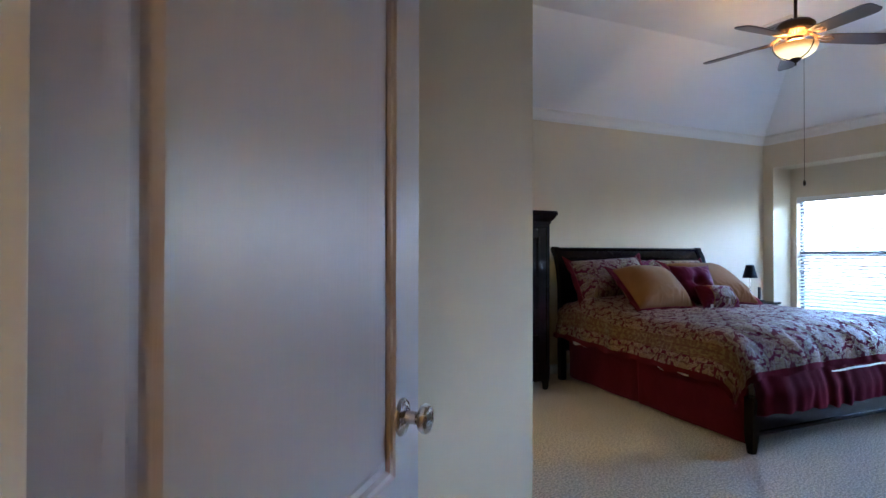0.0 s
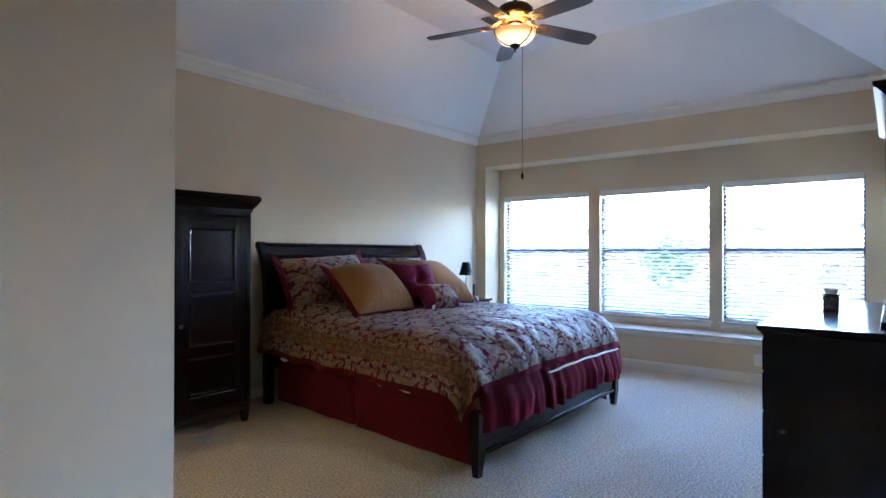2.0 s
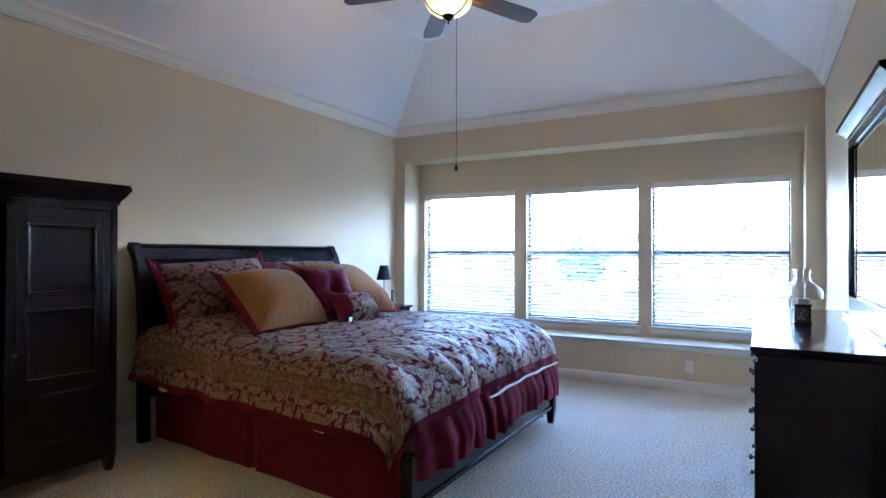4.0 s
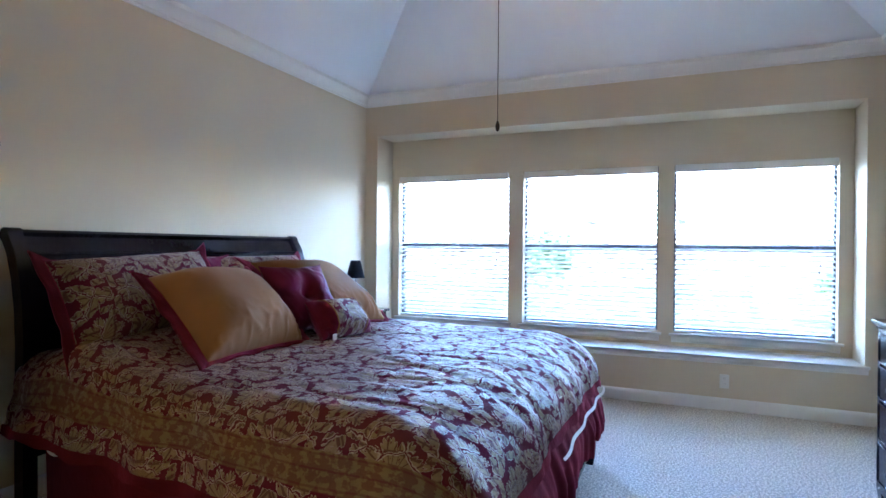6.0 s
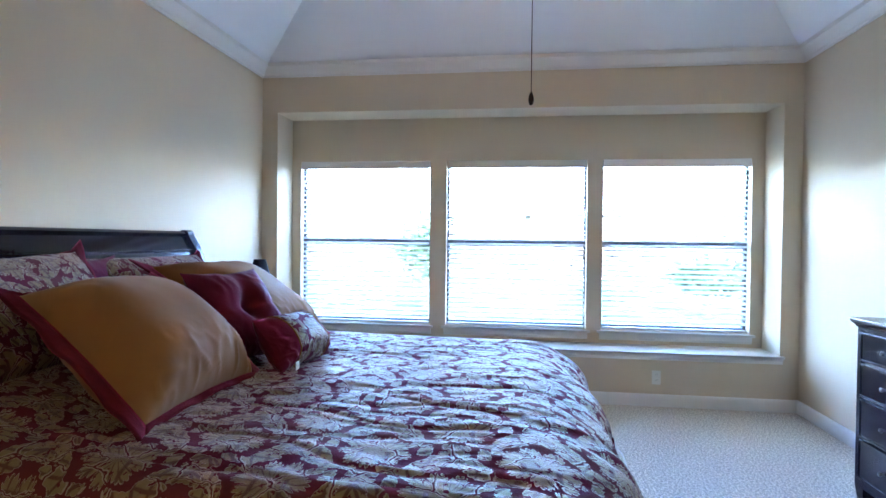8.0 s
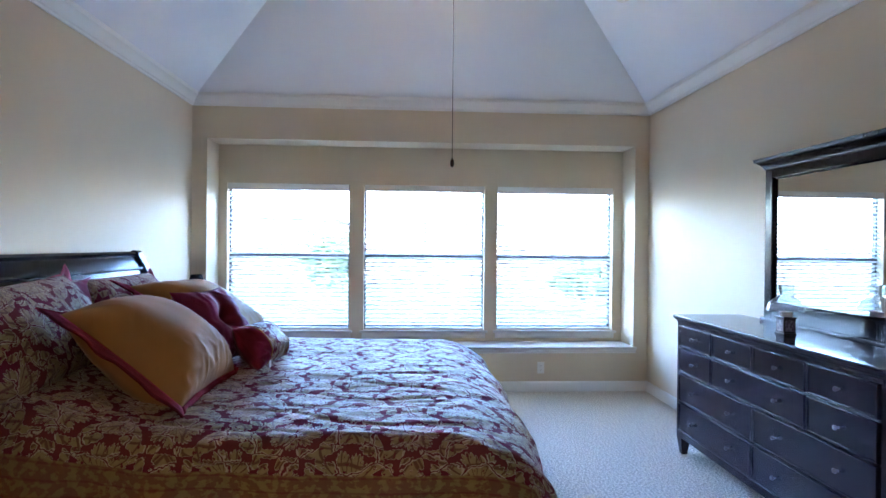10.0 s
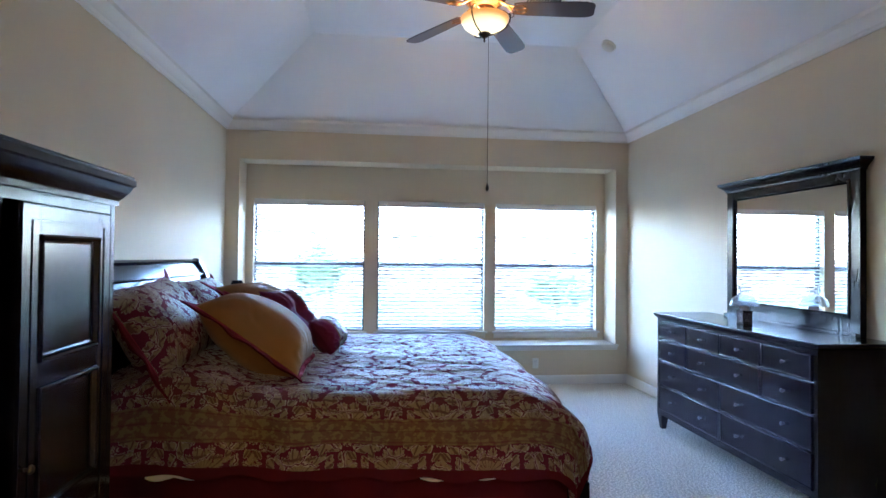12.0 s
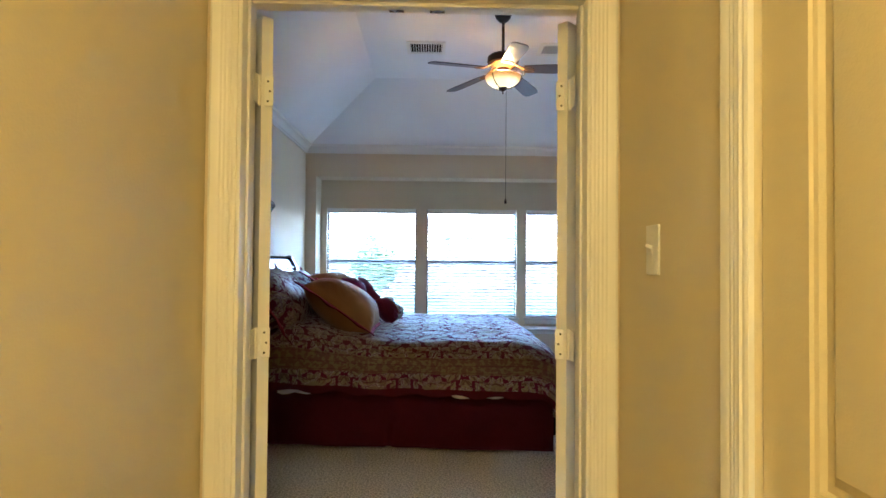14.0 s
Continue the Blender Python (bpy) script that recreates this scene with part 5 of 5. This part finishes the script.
part("bowl", lathe(bmesh.new(), [(0.150, 2.924), (0.152, 2.920), (0.147, 2.900), (0.130, 2.870), (0.098, 2.844), (0.055, 2.828), (0.0, 2.822), (0.0, 2.827), (0.054, 2.833), (0.095, 2.849), (0.126, 2.874), (0.143, 2.902), (0.147, 2.920)], (FX, FY, 0), 40), M_BOWL, fan, "lit amber alabaster glass bowl", smooth=60)
for k in range(3):
    a = radians(20 + 120 * k)
    pts = [(0.058, 2.962), (0.12, 2.968), (0.162, 2.940), (0.158, 2.900), (0.138, 2.866), (0.105, 2.838), (0.06, 2.820), (0.02, 2.812)]
    bm = tube(bmesh.new(), [(FX + r * math.cos(a), FY + r * math.sin(a), z) for r, z in pts], 0.0045, 8)
    tube(bm, [(FX + (0.168 + 0.016 * math.cos(q)) * math.cos(a), FY + (0.168 + 0.016 * math.cos(q)) * math.sin(a), 2.940 + 0.016 * math.sin(q)) for q in (2.6, 1.6, 0.6, -0.4, -1.4, -2.4, -3.2)], 0.003, 6)
    part("scroll_arm", bm, M_BRONZE, fan)
part("finial", lathe(bmesh.new(), [(0, 2.768), (0.005, 2.772), (0.007, 2.782), (0.004, 2.790), (0.014, 2.798), (0.034, 2.812), (0.040, 2.824), (0.03, 2.83), (0, 2.83)], (FX, FY, 0), 20), M_BRONZE, fan)
CX, CY = FX + 0.045, FY - 0.035
bm = tube(bmesh.new(), [(CX, CY, 2.955), (CX, CY, 1.885)], 0.0016, 6)
zz = 1.89
while zz < 2.90:
    bmesh.ops.create_icosphere(bm, subdivisions=1, radius=0.0026, matrix=Matrix.Translation((CX, CY, zz)))
    zz += 0.012
part("pull_chain", bm, M_BRONZE, fan)
part("chain_fob", lathe(bmesh.new(), [(0, 1.835), (0.006, 1.838), (0.0105, 1.852), (0.009, 1.868), (0.004, 1.882), (0, 1.888)], (CX, CY, 0), 14), M_BRONZE, fan, "small dark wooden pull")

# ---- vents, smoke detector, outlet ----
for cx, cy, wx, wy in ((5.27, 4.07, 0.32, 0.385), (5.26, 2.765, 0.32, 0.36)):
    v = thing("ceiling_vent", (cx, cy, FLAT_Z), "white stamped-metal ceiling vent with dark slots", "vent", "ceiling vents")
    z = FLAT_Z
    part("backing", boxes((cx - wx / 2 + 0.03, cx + wx / 2 - 0.03, cy - wy / 2 + 0.03, cy + wy / 2 - 0.03, z - 0.003, z - 0.001)), M_GAP, v)
    bm = boxes((cx - wx / 2, cx + wx / 2, cy - wy / 2, cy - wy / 2 + 0.035, z - 0.010, z), (cx - wx / 2, cx + wx / 2, cy + wy / 2 - 0.035, cy + wy / 2, z - 0.010, z), (cx - wx / 2, cx - wx / 2 + 0.05, cy - wy / 2 + 0.035, cy + wy / 2 - 0.035, z - 0.010, z), (cx + wx / 2 - 0.05, cx + wx / 2, cy - wy / 2 + 0.035, cy + wy / 2 - 0.035, z - 0.010, z))
    part("frame", bm, M_TRIM, v)
    for k in range(13):
        y = cy - wy / 2 + 0.042 + k * (wy - 0.084) / 12
        bm = boxes((cx - wx / 2 + 0.05, cx + wx / 2 - 0.05, y - 0.0042, y + 0.0042, z - 0.009, z - 0.0075))
        tilt = -42 if k < 4 else (42 if k > 8 else 0)
        bmesh.ops.rotate(bm, verts=bm.verts, cent=(cx, y, z - 0.008), matrix=Matrix.Rotation(radians(tilt), 3, "X"))
        part("louver", bm, M_TRIM, v, smooth=0)
slope = math.atan2(FLAT_Z - CEIL_Z, FY0 - YS)
sm = thing("smoke_detector", (5.84, 1.995, 3.36), "round white smoke detector on the sloped ceiling", "smoke detector")
rot = Matrix.Rotation(slope, 4, "X") @ Matrix.Rotation(math.pi, 4, "X")
part("base_ring", lathe(bmesh.new(), [(0, 0), (0.068, 0), (0.070, 0.004), (0.070, 0.012), (0, 0.012)], (5.84, 1.995, 3.358), 32, rot), M_PLASTIC, sm)
part("cover", lathe(bmesh.new(), [(0.058, 0.012), (0.060, 0.016), (0.060, 0.030), (0.050, 0.040), (0, 0.044)], (5.84, 1.995, 3.358), 32, rot), M_PLASTIC, sm)
ou = thing("wall_outlet", (XE, 2.275, 0.18), "white duplex wall outlet below the window", "outlet")
part("plate", boxes((XE - 0.006, XE - 0.0005, 2.24, 2.31, 0.178, 0.292), bevel=0.0025), M_PLASTIC, ou)
for z in (0.213, 0.257):
    s = part("socket", lathe(bmesh.new(), [(0.0165, 0), (0.0165, 0.002), (0.015, 0.003), (0, 0.003)], (XE - 0.006, 2.275, z), 20, Matrix.Rotation(radians(-90), 4, "Y")), M_PLASTIC, ou)
    for y in (2.269, 2.281):
        part("slot", boxes((XE - 0.0098, XE - 0.0091, y - 0.001, y + 0.001, z - 0.001, z + 0.007)), M_BLACK, s, smooth=0)
